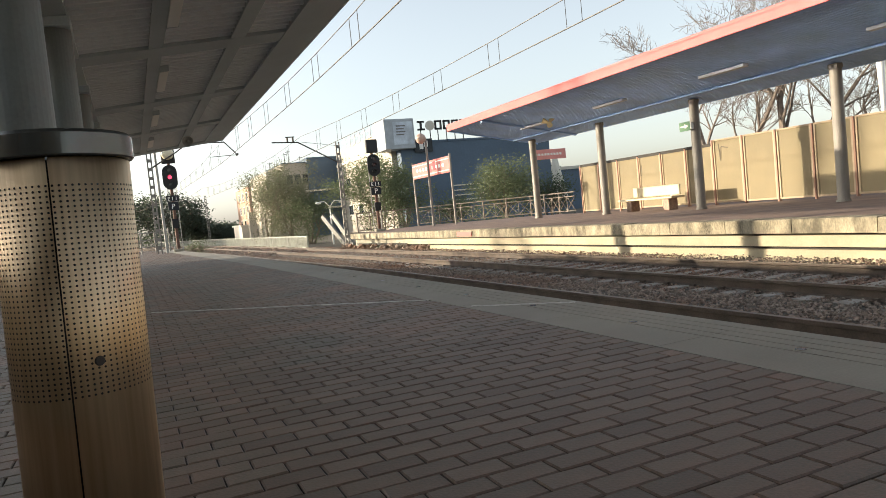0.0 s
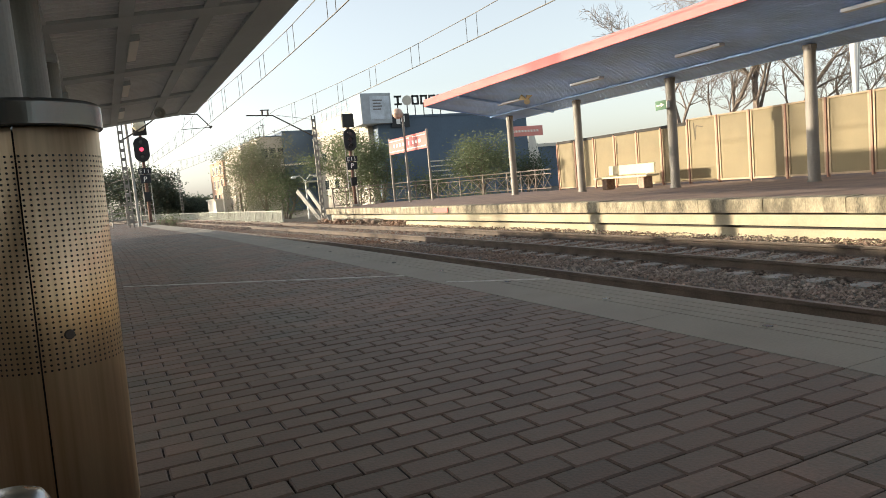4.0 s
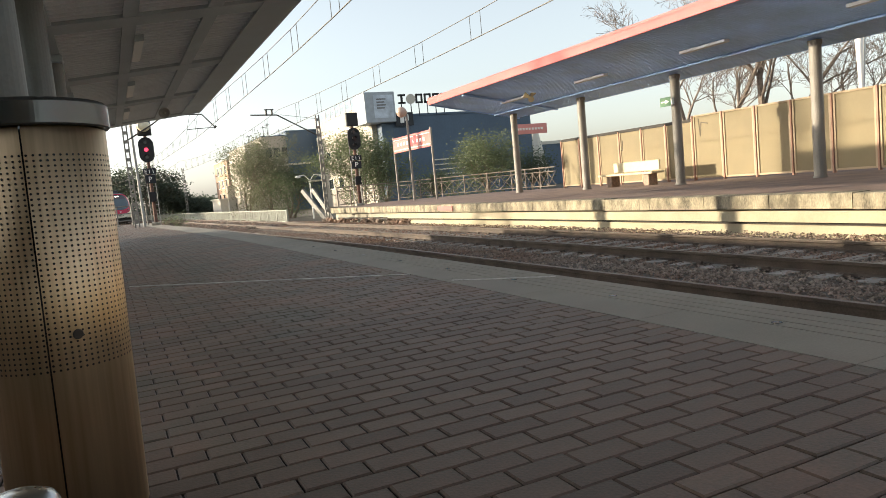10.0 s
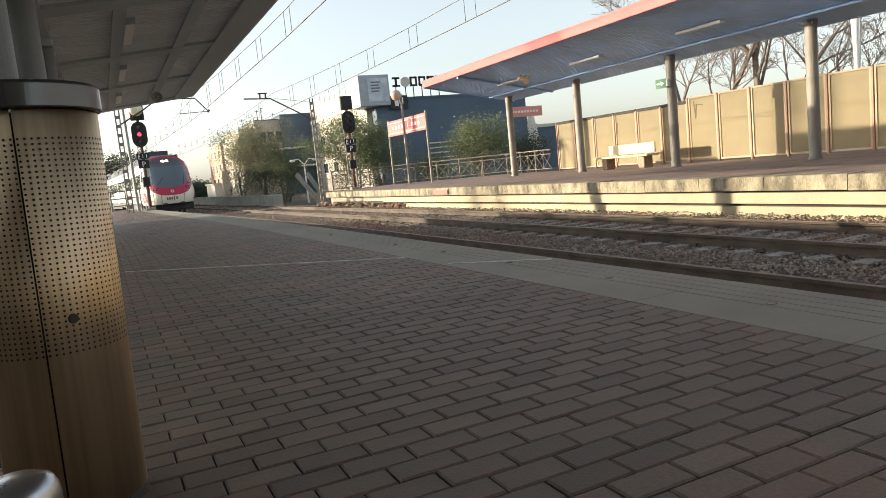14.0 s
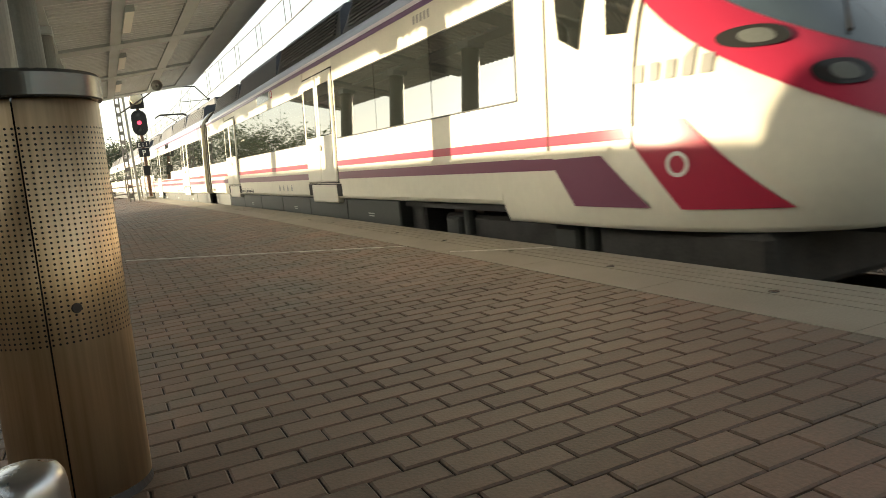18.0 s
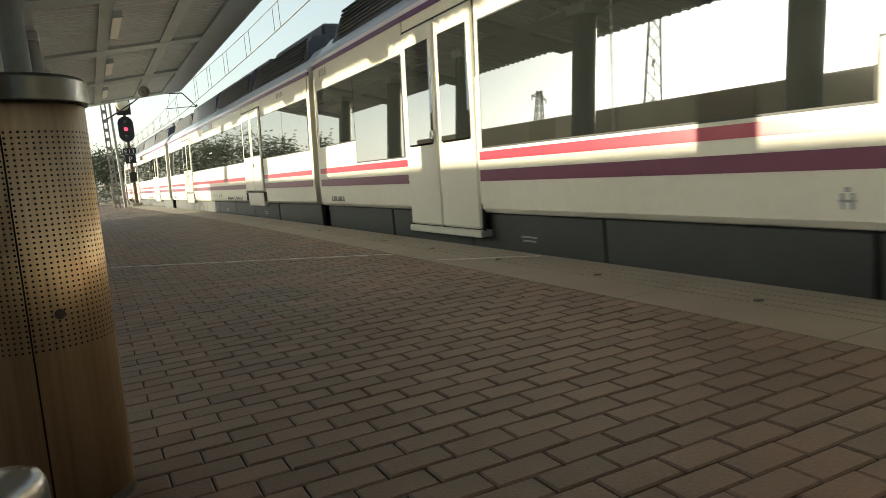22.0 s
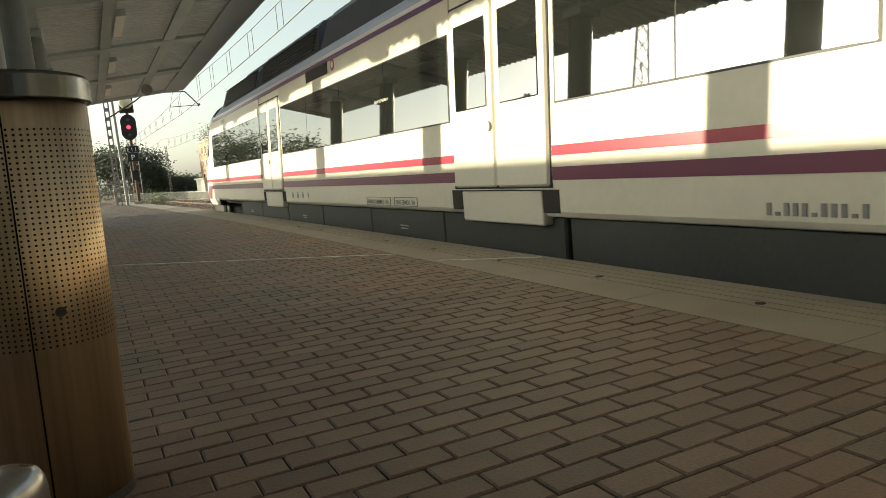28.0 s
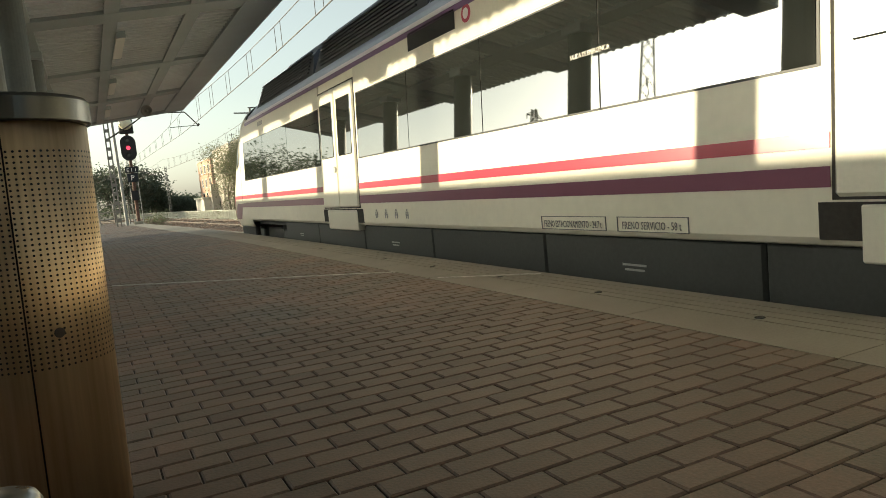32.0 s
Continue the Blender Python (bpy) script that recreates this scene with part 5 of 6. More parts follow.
def side_boxes(name, material, car, y0, y1, z0, z1, out=0.004, label=""):
    """The same flush panel on both flanks of a car."""
    for s in (-1, 1):
        bm = bmesh.new()
        a, b = s * (HALF - 0.02), s * (HALF + out)
        bm_box(bm, min(a, b), max(a, b), y0, y1, z0, z1)
        part(name, bm, material, car, label)


PROFILE = [(-1.36, 0.80), (-1.44, 0.82), (-1.47, 0.86), (-1.47, 1.2), (-1.47, 2.62), (-1.455, 2.97), (-1.37, 3.14), (-1.12, 3.38), (-0.65, 3.55), (0, 3.60)]
PROFILE = PROFILE + [(-x, z) for x, z in PROFILE[-2::-1]]


REACH, TIP, BLUNT = 1.9, -1.0, 3.6


def lean_at(z):
    """How far the middle of the cab's face lies behind the tip at height z."""
    if z < 1.2:
        return 0.20 * ((1.2 - z) / 0.6) ** 2 - TIP
    return (0.74 * (z - 1.2) ** 1.40 if z < 3.1 else 1.81 + 0.62 * (z - 3.1)) - TIP


def nose_y(x, z):
    """How far behind the tip the cab's skin lies at half-width x and height z."""
    lean = lean_at(z)
    q = min(abs(x) / HALF, 0.9999)
    return lean + (REACH - TIP * 0.3 - lean * 0.3) * (1 - math.sqrt(1 - q ** BLUNT))


def side_x(y, z):
    """The cab's half-width at y behind the tip."""
    lean = lean_at(z)
    r = 1 - (y - lean) / (REACH - TIP * 0.3 - lean * 0.3)
    return HALF if r <= 0 else HALF * (max(0.0, 1 - min(r, 1.0) ** 2)) ** (1 / BLUNT)


def side_patch(name, material, car, corners, out=0.006, label=""):
    """A four-cornered panel of (y, z) laid on both flanks of the cab."""
    (ya, za), (yb, zb), (yc, zc), (yd, zd) = corners
    for s in (-1, 1):
        bm = bmesh.new()
        grid = []
        for i in range(9):
            u = i / 8
            row = []
            for j in range(9):
                v = j / 8
                y = (ya * (1 - u) + yb * u) * (1 - v) + (yd * (1 - u) + yc * u) * v
                z = (za * (1 - u) + zb * u) * (1 - v) + (zd * (1 - u) + zc * u) * v
                row.append(bm.verts.new((s * (side_x(y, z) + out), y, z)))
            grid.append(row)
        for a, b in zip(grid, grid[1:]):
            for j in range(8):
                bm.faces.new((a[j], a[j + 1], b[j + 1], b[j]))
        part(name, bm, material, car, label, smooth=True)


def skin_patch(bm, curve, steps=10, ring=56, inner=None, out=0.0, mirror=1):
    """A smooth patch of the cab's skin inside an outline: curve(angle) gives (x, z)."""
    rows = []
    for i in range(steps + 1):
        f = i / steps
        row = []
        for j in range(ring):
            a = 2 * math.pi * j / ring
            x1, z1 = curve(a)
            x0, z0 = inner(a) if inner else (0.0, curve.mid)
            x, z = x0 + (x1 - x0) * f, z0 + (z1 - z0) * f
            row.append(bm.verts.new((x, nose_y(x, z) - out, z)))
        rows.append(row)
    for a, b in zip(rows, rows[1:]):
        for j in range(ring):
            k = (j + 1) % ring
            bm.faces.new((a[j], a[k], b[k], b[j]))
    bmesh.ops.remove_doubles(bm, verts=bm.verts, dist=1e-4)


def oval(cx, cz, w, up, down, n=2.3, n_up=None):
    def curve(a):
        c, s = math.cos(a), math.sin(a)
        e = 2 / (n_up if n_up and s > 0 else n)
        return (cx + w * math.copysign(abs(c) ** e, c), cz + (up if s > 0 else down) * math.copysign(abs(s) ** e, s))
    curve.mid = cz
    return curve


def cab(car):
    """The rounded nose with its windscreen, red mask, lamps and bumper, at the car's y = 0 end."""
    bm = bmesh.new()
    levels = [0.66, 0.70, 0.78, 0.95, 1.15, 1.35, 1.6, 1.85, 2.1, 2.35, 2.6, 2.8, 2.97, 3.08, 3.18, 3.28, 3.38, 3.47, 3.54, 3.585]
    grid = []
    for z in levels:
        w = HALF
        if z > 2.97:
            w = max(0.3, 1.455 * math.sqrt(max(0.04, 1 - ((z - 2.97) / 0.64) ** 2.0)))
        elif z < 0.83:
            w = 1.40 + 0.07 * (z - 0.66) / 0.17
        row = []
        for i in range(49):
            a = -math.pi / 2 + math.pi * i / 48
            x = w * math.sin(a)
            row.append(bm.verts.new((x, min(nose_y(x * HALF / w, z), 4.29), z)))
        grid.append([bm.verts.new((-w, 4.3, z))] + row + [bm.verts.new((w, 4.3, z))])
    for k, (a, b) in enumerate(zip(grid, grid[1:])):
        for i in range(len(a) - 1):
            bm.faces.new((a[i], a[i + 1], b[i + 1], b[i])).material_index = 1 if levels[k] > 3.0 else 0
    bm.faces.new(grid[-1]).material_index = 1
    bm.faces.new(grid[0][::-1]).material_index = 2
    part("nose", bm, [TRAIN_WHITE, TRAIN_ROOF, TRAIN_UNDER], car, smooth=True)
    glass = oval(0, 2.45, 1.18, 0.60, 0.84, 2.4, 5.5)
    mask = oval(0, 2.33, 1.335, 1.225, 1.17, 2.65, 3.1)
    bm = bmesh.new()
    skin_patch(bm, mask, 8, 96, inner=glass, out=0.012)
    part("red_mask", bm, TRAIN_RED, car, "glossy red surround", smooth=True)
    bm = bmesh.new()
    skin_patch(bm, glass, 14, 96, out=0.016)
    part("windscreen", bm, SCREEN, car, "large dark curved windscreen", smooth=True)

    def brow(a):
        x, z = mask(a)
        return (max(-1.16, min(1.16, 0.90 * x)), max(2.9 + 0.84 * (z - 2.9), 2.92))
    bm = bmesh.new()
    skin_patch(bm, brow, 8, 96, inner=lambda a: (0.0, 3.2), out=0.022)
    part("upper_screen", bm, BROW_GLASS, car, "dark tinted glass above the windscreen", smooth=True)
    for x0, z0, x1, z1 in ((-0.75, 1.82, -0.35, 2.25), (0.75, 1.82, 0.95, 2.35)):
        bm = bmesh.new()
        bm_bar(bm, (x0, nose_y(x0, z0) - 0.04, z0), (x1, nose_y(x1, z1) - 0.04, z1), 0.014)
        part("wiper", bm, BLACK, car)
    bm = bmesh.new()
    bm_box(bm, -1.2, 1.2, 1.65, 3.3, 0.25, 0.66, 0.05)
    part("snow_plough", bm, TRAIN_UNDER, car)
    for s in (-1, 1):
        bm = bmesh.new()
        prev = None
        for i in range(13):
            z = 0.72 + 0.85 * i / 12
            x = s * (0.62 + 0.03 * math.sin(i / 12 * math.pi))
            p = (x, nose_y(x, z) - 0.0135, z)
            if prev:
                bm_beam(bm, prev, p, 0.014, 0.010)
            prev = p
        part("hatch_joint", bm, DARKGAP, car)
        for cx, cz, r in ((1.13, 1.86, 0.12), (0.92, 1.58, 0.13)):
            bm = bmesh.new()
            skin_patch(bm, oval(s * cx, cz, r, r * 0.6, r * 0.6), 3, 20, inner=lambda a, c=(s * cx, cz): c, out=0.03)
            lamp = part("headlamp", bm, LENS, car, "oval lamp in the red mask", smooth=True)
            bm = bmesh.new()
            skin_patch(bm, oval(s * cx, cz, r * 0.5, r * 0.4, r * 0.4), 2, 16, inner=lambda a, c=(s * cx, cz): c, out=0.036)
            part("reflector", bm, POST_GREY, lamp)
        bm = bmesh.new()
        skin_patch(bm, oval(s * 0.12, 3.26, 0.12, 0.07, 0.07), 3, 20, inner=lambda a, c=(s * 0.12, 3.26): c, out=0.03)
        part("top_lamp", bm, HEAD_GLOW, car, "round lit lamp above the windscreen")
        bm = bmesh.new()
        bm_box(bm, *sorted((s * 0.35, s * 0.62)), 1.10, 1.6, 0.60, 0.72, 0.03)
        part("buffer_block", bm, TRAIN_UNDER, car)
    bm = bmesh.new()
    skin_patch(bm, oval(0, 1.40, 0.10, 0.085, 0.085, 2), 2, 24, inner=lambda a: (0, 1.40), out=0.022)
    badge = part("badge", bm, SIGN_WHITE, car, "white round badge")
    bm = bmesh.new()
    skin_patch(bm, oval(0, 1.40, 0.06, 0.05, 0.05, 2), 2, 24, inner=lambda a: (0, 1.40), out=0.027)
    part("badge_core", bm, TRAIN_RED, badge)
    for x, w, h in ((-0.33, 0.05, 0.075), (-0.2, 0.05, 0.075), (-0.07, 0.05, 0.075), (0.06, 0.03, 0.13), (0.2, 0.05, 0.075)):
        bm = bmesh.new()
        skin_patch(bm, oval(x, 0.98, w, h, h, 5), 1, 16, inner=lambda a, c=(x, 0.98): c, out=0.014)
        part("lettering_bar", bm, PRINT, car)
    bm = bmesh.new()
    rings = []
    for yy, w, zt in ((3.12, 0.50, 3.45), (3.35, 0.80, 3.555), (3.7, 0.94, 3.63), (4.2, 1.0, 3.67), (4.75, 1.02, 3.68)):
        rings.append([(w * math.copysign(abs(math.cos(a)) ** 0.55, math.cos(a)), yy, 3.25 + (zt - 3.25) * math.sin(a) ** 0.6 if 0 < i < 16 else 3.25)
                      for i, a in enumerate([math.pi * k / 16 for k in range(17)])])
    bm_loft(bm, rings)
    part("roof_unit", bm, TRAIN_ROOF, car, "dark rounded roof hood behind the cab")
    # flanks of the cab
    side_patch("red_swoosh", TRAIN_RED, car, ((2.62, 1.39), (2.12, 1.41), (1.50, 0.82), (2.16, 0.82)), 0.007)
    side_patch("red_stripe", TRAIN_RED, car, ((3.9, 1.31), (2.50, 1.31), (2.55, 1.39), (3.9, 1.39)), 0.006)
    side_patch("purple_swoosh", TRAIN_PURPLE, car, ((3.50, 1.20), (2.85, 1.21), (2.40, 0.83), (3.20, 0.83)), 0.007)
    side_patch("purple_stripe", TRAIN_PURPLE, car, ((4.4, 1.115), (3.40, 1.115), (3.45, 1.21), (4.4, 1.22)), 0.006)
    side_patch("cab_window", GLASS, car, ((3.42, 2.75), (3.32, 2.12), (3.08, 2.0), (2.98, 2.75)), 0.012, "dark side window of the cab")
    side_patch("quarter_window", GLASS, car, ((2.86, 2.5), (2.80, 2.06), (2.62, 2.04), (2.58, 2.44)), 0.012, "small dark side window of the cab")
    for ya in (2.52, 3.50):
        side_patch("door_gap", DARKGAP, car, ((ya, 1.24), (ya + 0.022, 1.24), (ya + 0.022, 2.7), (ya, 2.7)), 0.009)
    side_patch("cab_sill", TRAIN_DOOR, car, ((9.0, 1.235), (2.75, 1.235), (2.75, 1.275), (9.0, 1.275)), 0.02)
    for s in (-1, 1):
        bm = bmesh.new()
        rings = []
        for r in (0.085, 0.058):
            rings.append([(s * (side_x(2.16 + r * math.cos(a), 1.12 + r * math.sin(a)) + 0.014), 2.16 + r * math.cos(a), 1.12 + r * math.sin(a)) for a in [math.pi * i / 12 for i in range(24)]])
        bm_loft(bm, rings, caps=False)
        part("side_badge", bm, SIGN_WHITE, car, "white ring badge")
    for k in range(5):
        yy = 2.52 - 0.12 * k
        side_patch("lettering_bar", PRINT_PALE, car, ((yy, 1.68), (yy - 0.07, 1.68), (yy - 0.07, 1.80 + (0.08 if k == 3 else 0)), (yy, 1.80)), 0.010)


def flank(s, y, z, out=0.009):
    """A frame on a car's flank for lettering: x along the words, z outwards."""
    return Matrix(((0, 0, s, s * (HALF + out)), (s, 0, 0, y), (0, 1, 0, z), (0, 0, 0, 1)))


def prints(car, length, is_cab):
    """Destination display, badges, lettering and small marks on both flanks."""
    disp = 13.85 if is_cab else 9.6
    side_boxes("destination_display", LENS, car, disp - 0.55, disp + 0.55, 2.76, 2.95, 0.012, "dark destination display")
    for s in (-1, 1):
        bm = bmesh.new()
        yy = disp + s * 0.78
        bm_bar(bm, (s * (HALF - 0.01), yy, 2.85), (s * (HALF + 0.011), yy, 2.85), 0.085, sides=20)
        b = part("badge", bm, TRAIN_RED, car)
        bm = bmesh.new()
        bm_bar(bm, (s * (HALF - 0.01), yy, 2.85), (s * (HALF + 0.014), yy, 2.85), 0.05, sides=20)
        part("badge_core", bm, SIGN_WHITE, b)
        for base, n, w, h, z in ((5.6 if is_cab else 1.8, 5, 0.07, 0.09, 2.78), (length - (1.05 if is_cab else 1.4), 11, 0.04, 0.07, 0.89), (length - 0.95, 4, 0.07, 0.12, 2.76)):
            for k in range(n):
                bm = bmesh.new()
                y = base + k * w * 1.35
                bm_box(bm, *sorted((s * (HALF - 0.01), s * (HALF + 0.0075))), y, y + w * 0.7, z, z + h * (0.3 if k in (1, 5, 9) and n > 9 else 1))
                part("lettering_bar", bm, PRINT_PALE, car)
        for k in range(4):
            bm = bmesh.new()
            y = (12.0 if is_cab else 8.2) + 0.32 * k
            for ya, yb, za, zb in ((0.0, 0.018, 0.92, 1.0), (0.05, 0.068, 0.92, 1.0), (-0.01, 0.078, 0.955, 0.968), (0.02, 0.048, 1.005, 1.03)):
                bm_box(bm, *sorted((s * (HALF - 0.01), s * (HALF + 0.005))), y + ya, y + yb, za, zb)
            part("pictogram", bm, GALV, car)
        for words, y in (("FRENO ESTACIONAMIENTO - 24.7 t", 16.1 if is_cab else 7.0), ("FRENO SERVICIO - 58 t", 16.95 if is_cab else 6.1)):
            long = len(words) > 24
            text_on("brake_lettering", words, 0.075, flank(s, y, 0.875), PRINT, car, 0.60 if long else 0.72)
            w = 0.40 if long else 0.33
            fr = bmesh.new()
            for z0, z1, ya, yb in ((0.855, 0.860, -w, w), (0.955, 0.960, -w, w), (0.855, 0.960, -w, -w + 0.006), (0.855, 0.960, w - 0.006, w)):
                bm_box(fr, *sorted((s * (HALF - 0.01), s * (HALF + 0.005))), y + ya, y + yb, z0, z1)
            part("lettering_frame", fr, PRINT, car)


def train_car(name, label, length, doors, is_cab, low_door=None, pantograph=False):
    """One car. Doors are (y0, y1); a cab has its nose at y = 0."""
    car = thing(name, label, "train car", group="cars of the commuter train")
    y0 = 4.3 if is_cab else 0.28
    y1 = length - 0.28
    bm = bmesh.new()
    bm_prism(bm, PROFILE, y0, y1, 6)
    bm.faces.ensure_lookup_table()
    for f in bm.faces:
        f.material_index = 1 if f.calc_center_median().z > 2.99 and abs(f.normal.y) < 0.5 else 0
    part("body", bm, [TRAIN_WHITE, TRAIN_EAVE], car)
    if is_cab:
        cab(car)
    side_boxes("roofline", TRAIN_VIOLET, car, y0, y1, 2.925, 2.982, 0.012)
    side_boxes("gutter", TRAIN_GUTTER, car, y0, y1, 2.984, 3.03, 0.016, "pale rain gutter")
    cuts = sorted(doors)
    zones, a = [], y0 + (-0.4 if is_cab else 0.1)
    for d0, d1 in cuts:
        zones.append((a, d0 - 0.03))
        a = d1 + 0.03
    zones.append((a, y1 - 0.1))
    for i, (a, b) in enumerate(zones):
        side_boxes("red_stripe", TRAIN_RED, car, a, b, 1.31, 1.39, 0.005)
        side_boxes("purple_stripe", TRAIN_PURPLE, car, a, b, 1.115, 1.22, 0.005)
        side_boxes("upper_panel", TRAIN_UPPER_SHADED, car, a, b, 2.60, 2.92, 0.006)
        n = max(1, round((b - a) / 1.75))
        for k in range(n):
            wa, wb = a + 0.06 + (b - a - 0.12) * k / n, a + 0.06 + (b - a - 0.12) * (k + 1) / n
            deep = low_door and 9.6 < (wa + wb) / 2 < 16.0
            side_boxes("window_pane", GLASS, car, wa + 0.008, wb - 0.008, 1.43 if deep else 1.73, 2.57, 0.008)
            side_boxes("window_seal", BLACK, car, wa - 0.012, wb + 0.012, 1.415 if deep else 1.715, 2.585, 0.004)
    for d0, d1 in cuts:
        low = low_door and abs(d0 - low_door) < 0.1
        zb = 0.66 if low else 1.067
        mid = (d0 + d1) / 2
        side_boxes("door_seal", DARKGAP, car, d0 - 0.02, d1 + 0.02, zb - 0.015, 2.80, 0.010)
        for s in (-1, 1):
            for a, b in ((d0, mid - 0.008), (mid + 0.008, d1)):
                bm = bmesh.new()
                bm_box(bm, *sorted((s * (HALF - 0.03), s * (HALF + 0.03))), a, b, zb, 2.78, 0.02)
                leaf = part("door", bm, TRAIN_DOOR, car, "sliding door leaf, closed")
                bm = bmesh.new()
                bm_box(bm, *sorted((s * (HALF + 0.0), s * (HALF + 0.036))), a + 0.09, b - 0.09, 1.52 if low else 1.79, 2.62, 0.02)
                part("door_glass", bm, GLASS, leaf)
            bm = bmesh.new()
            bm_bar(bm, (s * (HALF + 0.025), mid - 0.09 if not low else mid + 0.09, 1.62), (s * (HALF + 0.05), mid - 0.09 if not low else mid + 0.09, 1.62), 0.045, sides=16)
            part("door_button", bm, GALV, car, "round door button")
            bm = bmesh.new()
            a, b = sorted((s * (HALF - 0.1), s * (HALF + (0.05 if low else 0.014))))
            if low:
                bm_box(bm, a, b, d0 - 0.02, d1 + 0.02, 0.58, 0.65, 0.01)
            else:
                bm_box(bm, a, b, d0 + 0.12, d1 - 0.12, 0.74, 1.03, 0.012)
            if not low:
                # near-black plate on the flank stands in for the shaded notch
                nb = bmesh.new()
                bm_box(nb, *sorted((s * (HALF - 0.1), s * (HALF + 0.005))), d0 - 0.10, d1 + 0.10, 0.85, 1.04)
                part("step_recess", nb, DARKGAP, car)
            part("step_panel", bm, TRAIN_DOOR, car, "fold-out step cover")
    for s in (-1, 1):
        for y in ((16.4,) if is_cab else (9.2,)):
            text_on("exit_lettering", "SALIDA DE EMERGENCIA", 0.05, flank(s, y, 2.12), SIGN_WHITE, car, 0.8)
    prints(car, length, is_cab)
    u0, u1 = (7.0 if is_cab else 3.0), length - 3.0
    boxes("underframe", TRAIN_UNDER, car, (-1.22, 1.22, u0 - 0.4, u1 + 0.4, 0.34, 0.84), bevel=0.03)
    boxes("floor_beam", TRAIN_UNDER, car, (-1.3, 1.3, y0 + 0.1, y1 - 0.1, 0.72, 0.85))
    n = max(3, round((u1 - u0) / 2.1))
    for k in range(n):
        ya, yb = u0 + (u1 - u0) * k / n + 0.004, u0 + (u1 - u0) * (k + 1) / n - 0.004
        for s in (-1, 1):
            box = boxes("equipment_box", SKIRT, car, (*sorted((s * 1.0, s * 1.39)), ya, yb, 0.24 + 0.03 * (k % 2), 0.81), bevel=0.02)
            if k % 2 == 0:
                yy = (ya + yb) / 2
                boxes("lettering_bar", GALV, box, (*sorted((s * 1.34, s * 1.394)), yy - 0.12, yy + 0.12, 0.60, 0.615), (*sorted((s * 1.34, s * 1.394)), yy - 0.1, yy + 0.1, 0.565, 0.58))
    for s in (-1, 1):
        ya, yb = y0 + (0.5 if is_cab else 0.45), y1 - 0.45
        units = max(3, round((yb - ya) / 4.3))
        for k in range(units):
            u0, u1 = ya + (yb - ya) * k / units + 0.03, ya + (yb - ya) * (k + 1) / units - 0.03
            zt = 3.78 if k % 3 else 3.70
            bm = bmesh.new()
            prof = ((1.27, 3.24, 0.0), (1.17, zt - 0.12, 0.2), (1.05, zt, 0.26), (0.7, zt + 0.04, 0.26), (0.7, 3.2, 0.0))
            bm_loft(bm, [[(s * x, (u0 + d) if e == 0 else (u1 - d), z) for x, z, d in prof] for e in (0, 1)])
            cover = part("roof_fairing", bm, TRAIN_ROOF, car, "dark roof equipment cover with sloping ends")
            if k != units // 2:
                bm = bmesh.new()
                for q in range(7):
                    z = 3.30 + q * 0.056
                    x = 1.27 - 0.10 * (z - 3.24) / (zt - 0.36 - 3.0)
                    bm_box(bm, *sorted((s * (x - 0.02), s * (x + 0.03))), u0 + 0.3, u1 - 0.3, z, z + 0.024)
                part("louvre", bm, TRAIN_ROOF, cover)
    for yy in ((4.9, length - 1.2) if is_cab else (1.2, length - 1.2)):
        bogie = boxes("bogie", TRAIN_UNDER, car, (-1.05, 1.05, yy - 1.5, yy + 1.5, 0.32, 0.62), bevel=0.04)
        if not (is_cab and yy < 6):
            for s in (-1, 1):
                bm = bmesh.new()
                bm_box(bm, *sorted((s * 1.30, s * 1.385)), max(yy - 1.75, 0.35), min(yy + 1.75, length - 0.35), 0.44, 0.81, 0.015)
                part("bogie_skirt", bm, SKIRT, car)
        for wy in (yy - 1.1, yy + 1.1):
            for s in (-1, 1):
                bm = bmesh.new()
                bm_bar(bm, (s * 0.80, wy, 0.425), (s * 0.93, wy, 0.425), 0.425, sides=28)
                part("wheel", bm, RAIL, bogie)
                bm = bmesh.new()
                bm_box(bm, *sorted((s * 0.98, s * 1.16)), wy - 0.17, wy + 0.17, 0.30, 0.60, 0.03)
                part("axle_box", bm, SKIRT, bogie)
                bm = bmesh.new()
                bm_bar(bm, (s * 1.07, wy - 0.28, 0.40), (s * 1.07, wy - 0.28, 0.74), 0.07, sides=10)
                part("spring", bm, SKIRT, bogie)
    ya, k = y0 + 1.2, 0
    while ya < y1 - 2.0:
        boxes("roof_equipment", TRAIN_ROOF, car, (-0.66, 0.66, ya, min(ya + 3.2, y1 - 0.8), 3.56, 4.02), bevel=0.05)
        ya += 3.75
    ends = [length] if is_cab else [0.0, length]
    for e in ends:
        bm = bmesh.new()
        d = -1 if e > 1 else 1
        for k in range(4):
            inset = 0.10 if k % 2 else 0.16
            ring = [(x * (1 - inset / 1.47), z + 0.02) for x, z in PROFILE]
            bm_prism(bm, ring, *sorted((e + d * 0.075 * k, e + d * 0.075 * (k + 1))))
        part("bellows", bm, RUBBER, car, "ribbed black gangway bellows")
    if pantograph:
        pan = boxes("pantograph", TRAIN_UNDER, car, (-0.55, 0.55, 15.3, 16.6, 3.80, 3.90), bevel=0.02, label="raised single-arm pantograph")
        for name, rows in (("lower_arm", (((-0.28, 16.2, 3.9), (-0.08, 15.0, 4.32), 0.035), ((0.28, 16.2, 3.9), (0.08, 15.0, 4.32), 0.035))),
                           ("upper_arm", (((-0.08, 15.0, 4.32), (-0.35, 17.1, 4.80), 0.022), ((0.08, 15.0, 4.32), (0.35, 17.1, 4.80), 0.022)))):
            bm = bmesh.new()
            for p, q, r in rows:
                bm_bar(bm, p, q, r)
            part(name, bm, TRAIN_UNDER, pan)
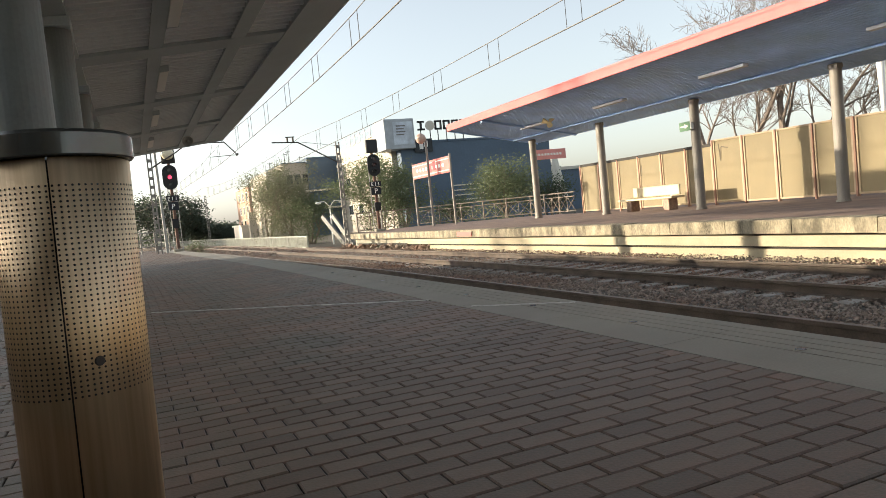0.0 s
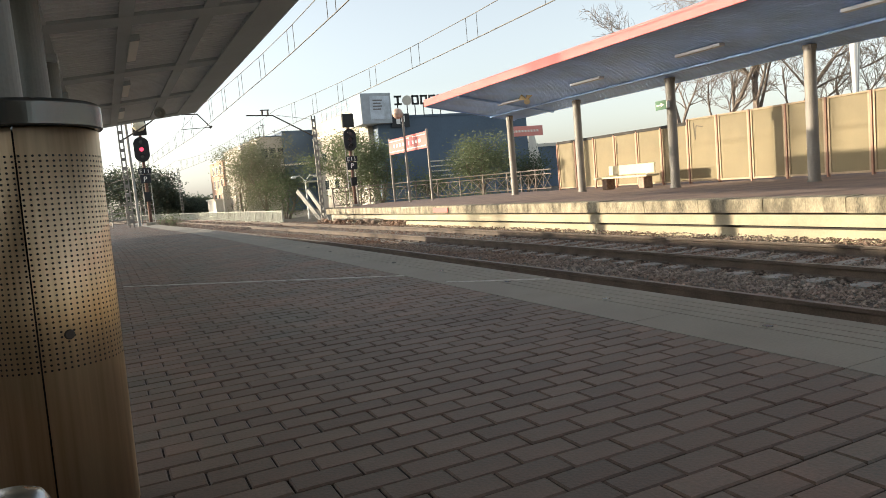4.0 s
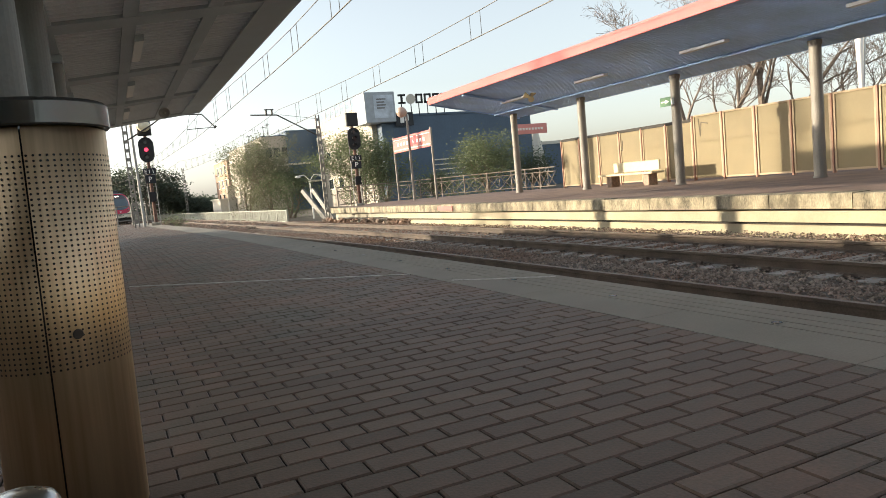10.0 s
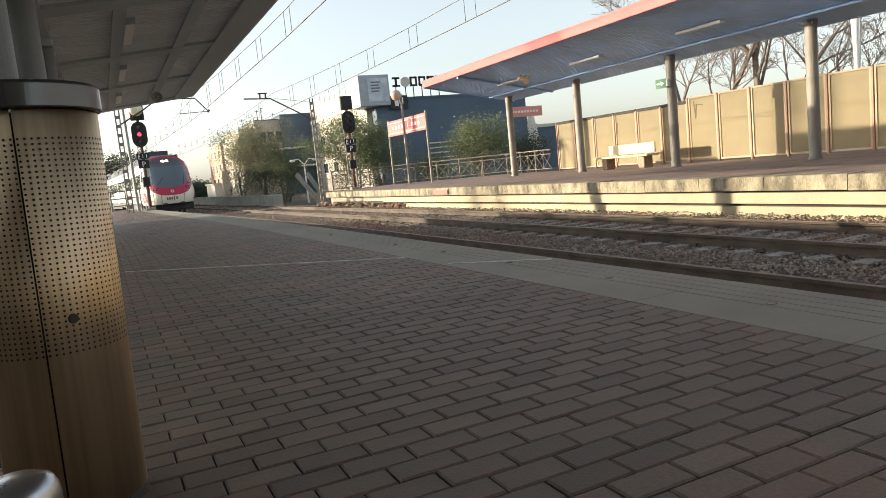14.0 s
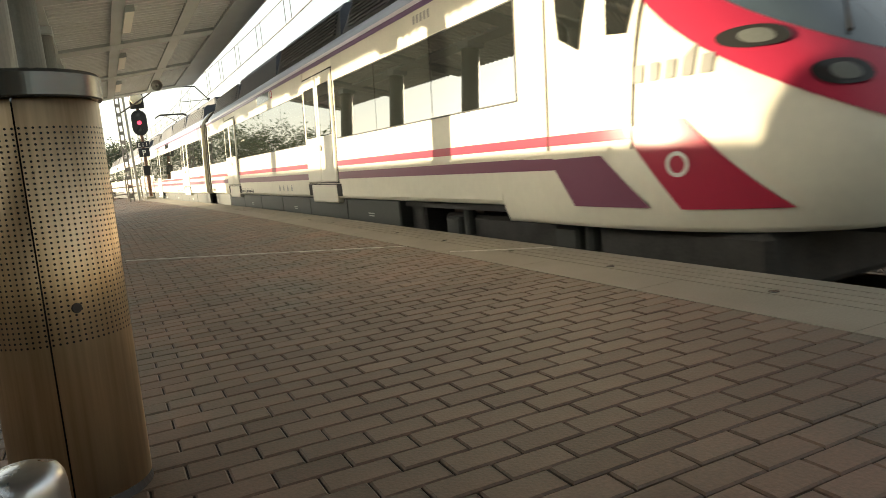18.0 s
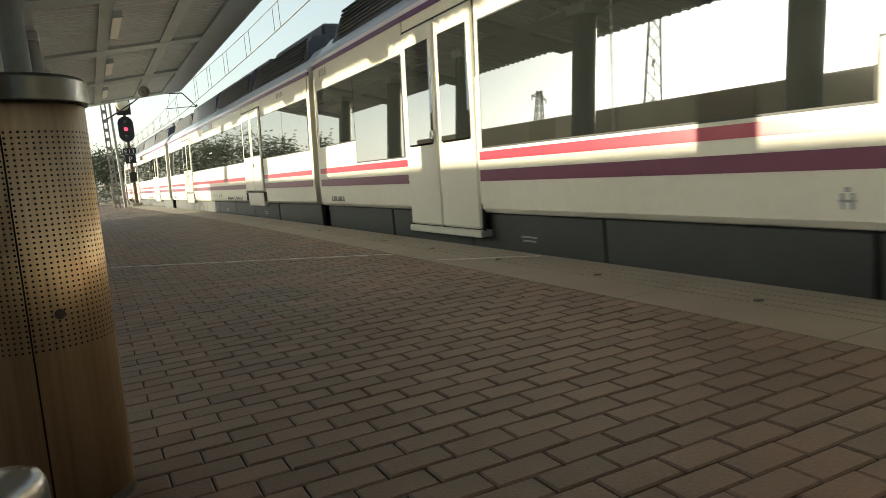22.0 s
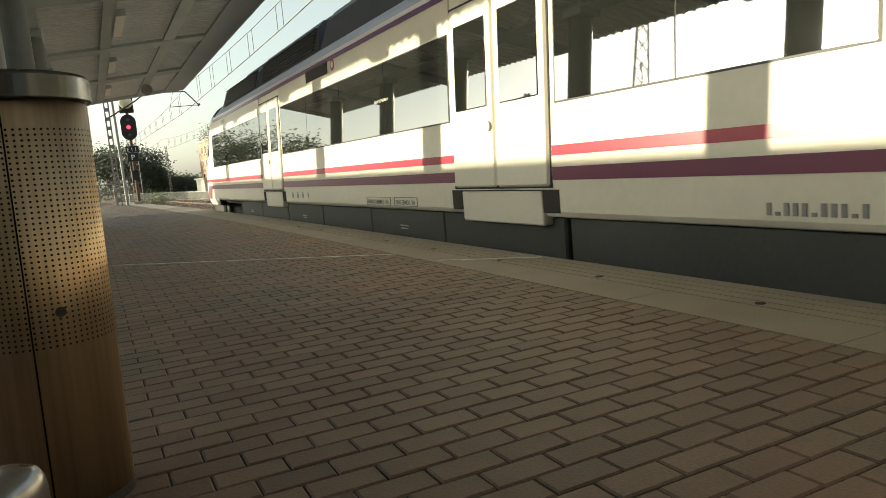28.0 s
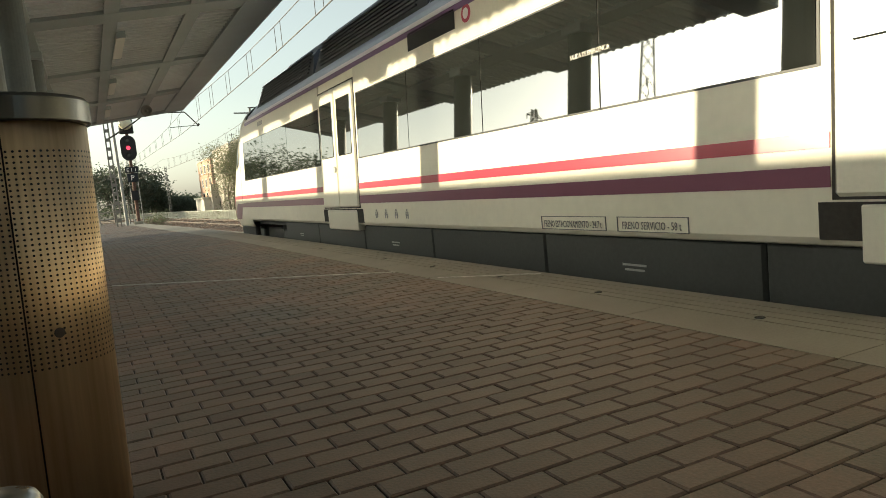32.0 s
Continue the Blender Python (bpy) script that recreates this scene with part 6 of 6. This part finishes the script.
        for y in (17.0, 17.3):
            bm = bmesh.new()
            for p, q in (((-0.95, y, 4.72), (-0.7, y, 4.86)), ((-0.7, y, 4.86), (0.7, y, 4.86)), ((0.7, y, 4.86), (0.95, y, 4.72))):
                bm_bar(bm, p, q, 0.032)
            part("collector_strip", bm, TRAIN_UNDER, pan)
        bm = bmesh.new()
        for x in (-0.35, 0.35):
            bm_bar(bm, (x, 17.0, 4.82), (x, 17.3, 4.82), 0.02)
        part("collector_frame", bm, TRAIN_UNDER, pan)
    # the flanks lean in a little towards the roof
    todo = list(car.children)
    while todo:
        ob = todo.pop()
        todo += ob.children
        if ob.name.split(".")[0] in ("exit_lettering",):
            ob.location.x *= 1 - 0.052 * (ob.location.z - 1.2) / HALF
            continue
        if ob.name.split(".")[0] == "brake_lettering":
            continue
        for v in ob.data.vertices:
            if v.co.z > 1.2:
                v.co.x *= 1 - 0.052 * (v.co.z - 1.2) / HALF
    return car


LENGTHS = (22.5, 18.2, 18.1, 22.9)
LABEL = "white commuter train car with red and purple stripes"
cars = [train_car("train_car", LABEL + ", red cab", 22.5, ((9.1, 10.7), (17.3, 18.9)), True),
        train_car("train_car", LABEL + " and low door", 18.2, ((3.7, 5.3), (12.8, 14.4)), False, low_door=12.8, pantograph=True),
        train_car("train_car", LABEL + "", 18.1, ((3.6, 5.2), (12.6, 14.2)), False),
        train_car("train_car", LABEL + ", trailing cab", 22.9, ((9.9, 11.45), (18.25, 19.85)), True)]


# ---- motion ----
TRAVEL = [(0, 270), (4, 220.0), (8, 174.0), (11.5, 133.0), (12.5, 121.5), (13, 115.8), (14, 104.6), (14.5, 99.1), (15.5, 88.1), (16.5, 77.6), (17, 72.3), (17.5, 67.2),
          (18, 62.55), (18.5, 58.1), (19, 53.86), (19.5, 49.9), (20, 45.95), (20.5, 42.4), (21, 39.03), (21.5, 35.1), (22, 31.7),
          (22.5, 28.5), (23, 25.55), (23.5, 22.5), (24, 20.2), (24.5, 17.05), (25, 14.36), (25.5, 12.2), (26.5, 8.5), (27.5, 5.3), (28, 4.06),
          (28.5, 2.98), (29, 2.25), (29.5, 1.5), (30, 1.02), (30.5, 0.65), (31, 0.35), (31.5, 0.13), (32, 0.0)]
NOSE_AT_REST = -61.2


def car_pose(y_front, length, flip):
    """A car whose head end lies at y_front along the line, on two bogies."""
    ya, yb = y_front + 4.0, y_front + length - 4.0
    xa, xb = TRACK1 + bend(ya), TRACK1 + bend(yb)
    turn = -math.degrees(math.atan2(xb - xa, yb - ya))
    yc = y_front + (length if flip else 0.0)
    xc = xa + (xb - xa) * (yc - ya) / (yb - ya)
    return pose(xc, yc, RAIL1, 0, 0, turn + (180 if flip else 0))


def motions():
    start = 0.0
    for car, length, flip in zip(cars, LENGTHS, (False, False, False, True)):
        walk(car, [(t, car_pose(NOSE_AT_REST + d + start, length, flip)) for t, d in TRAVEL])
        start += length


motions()
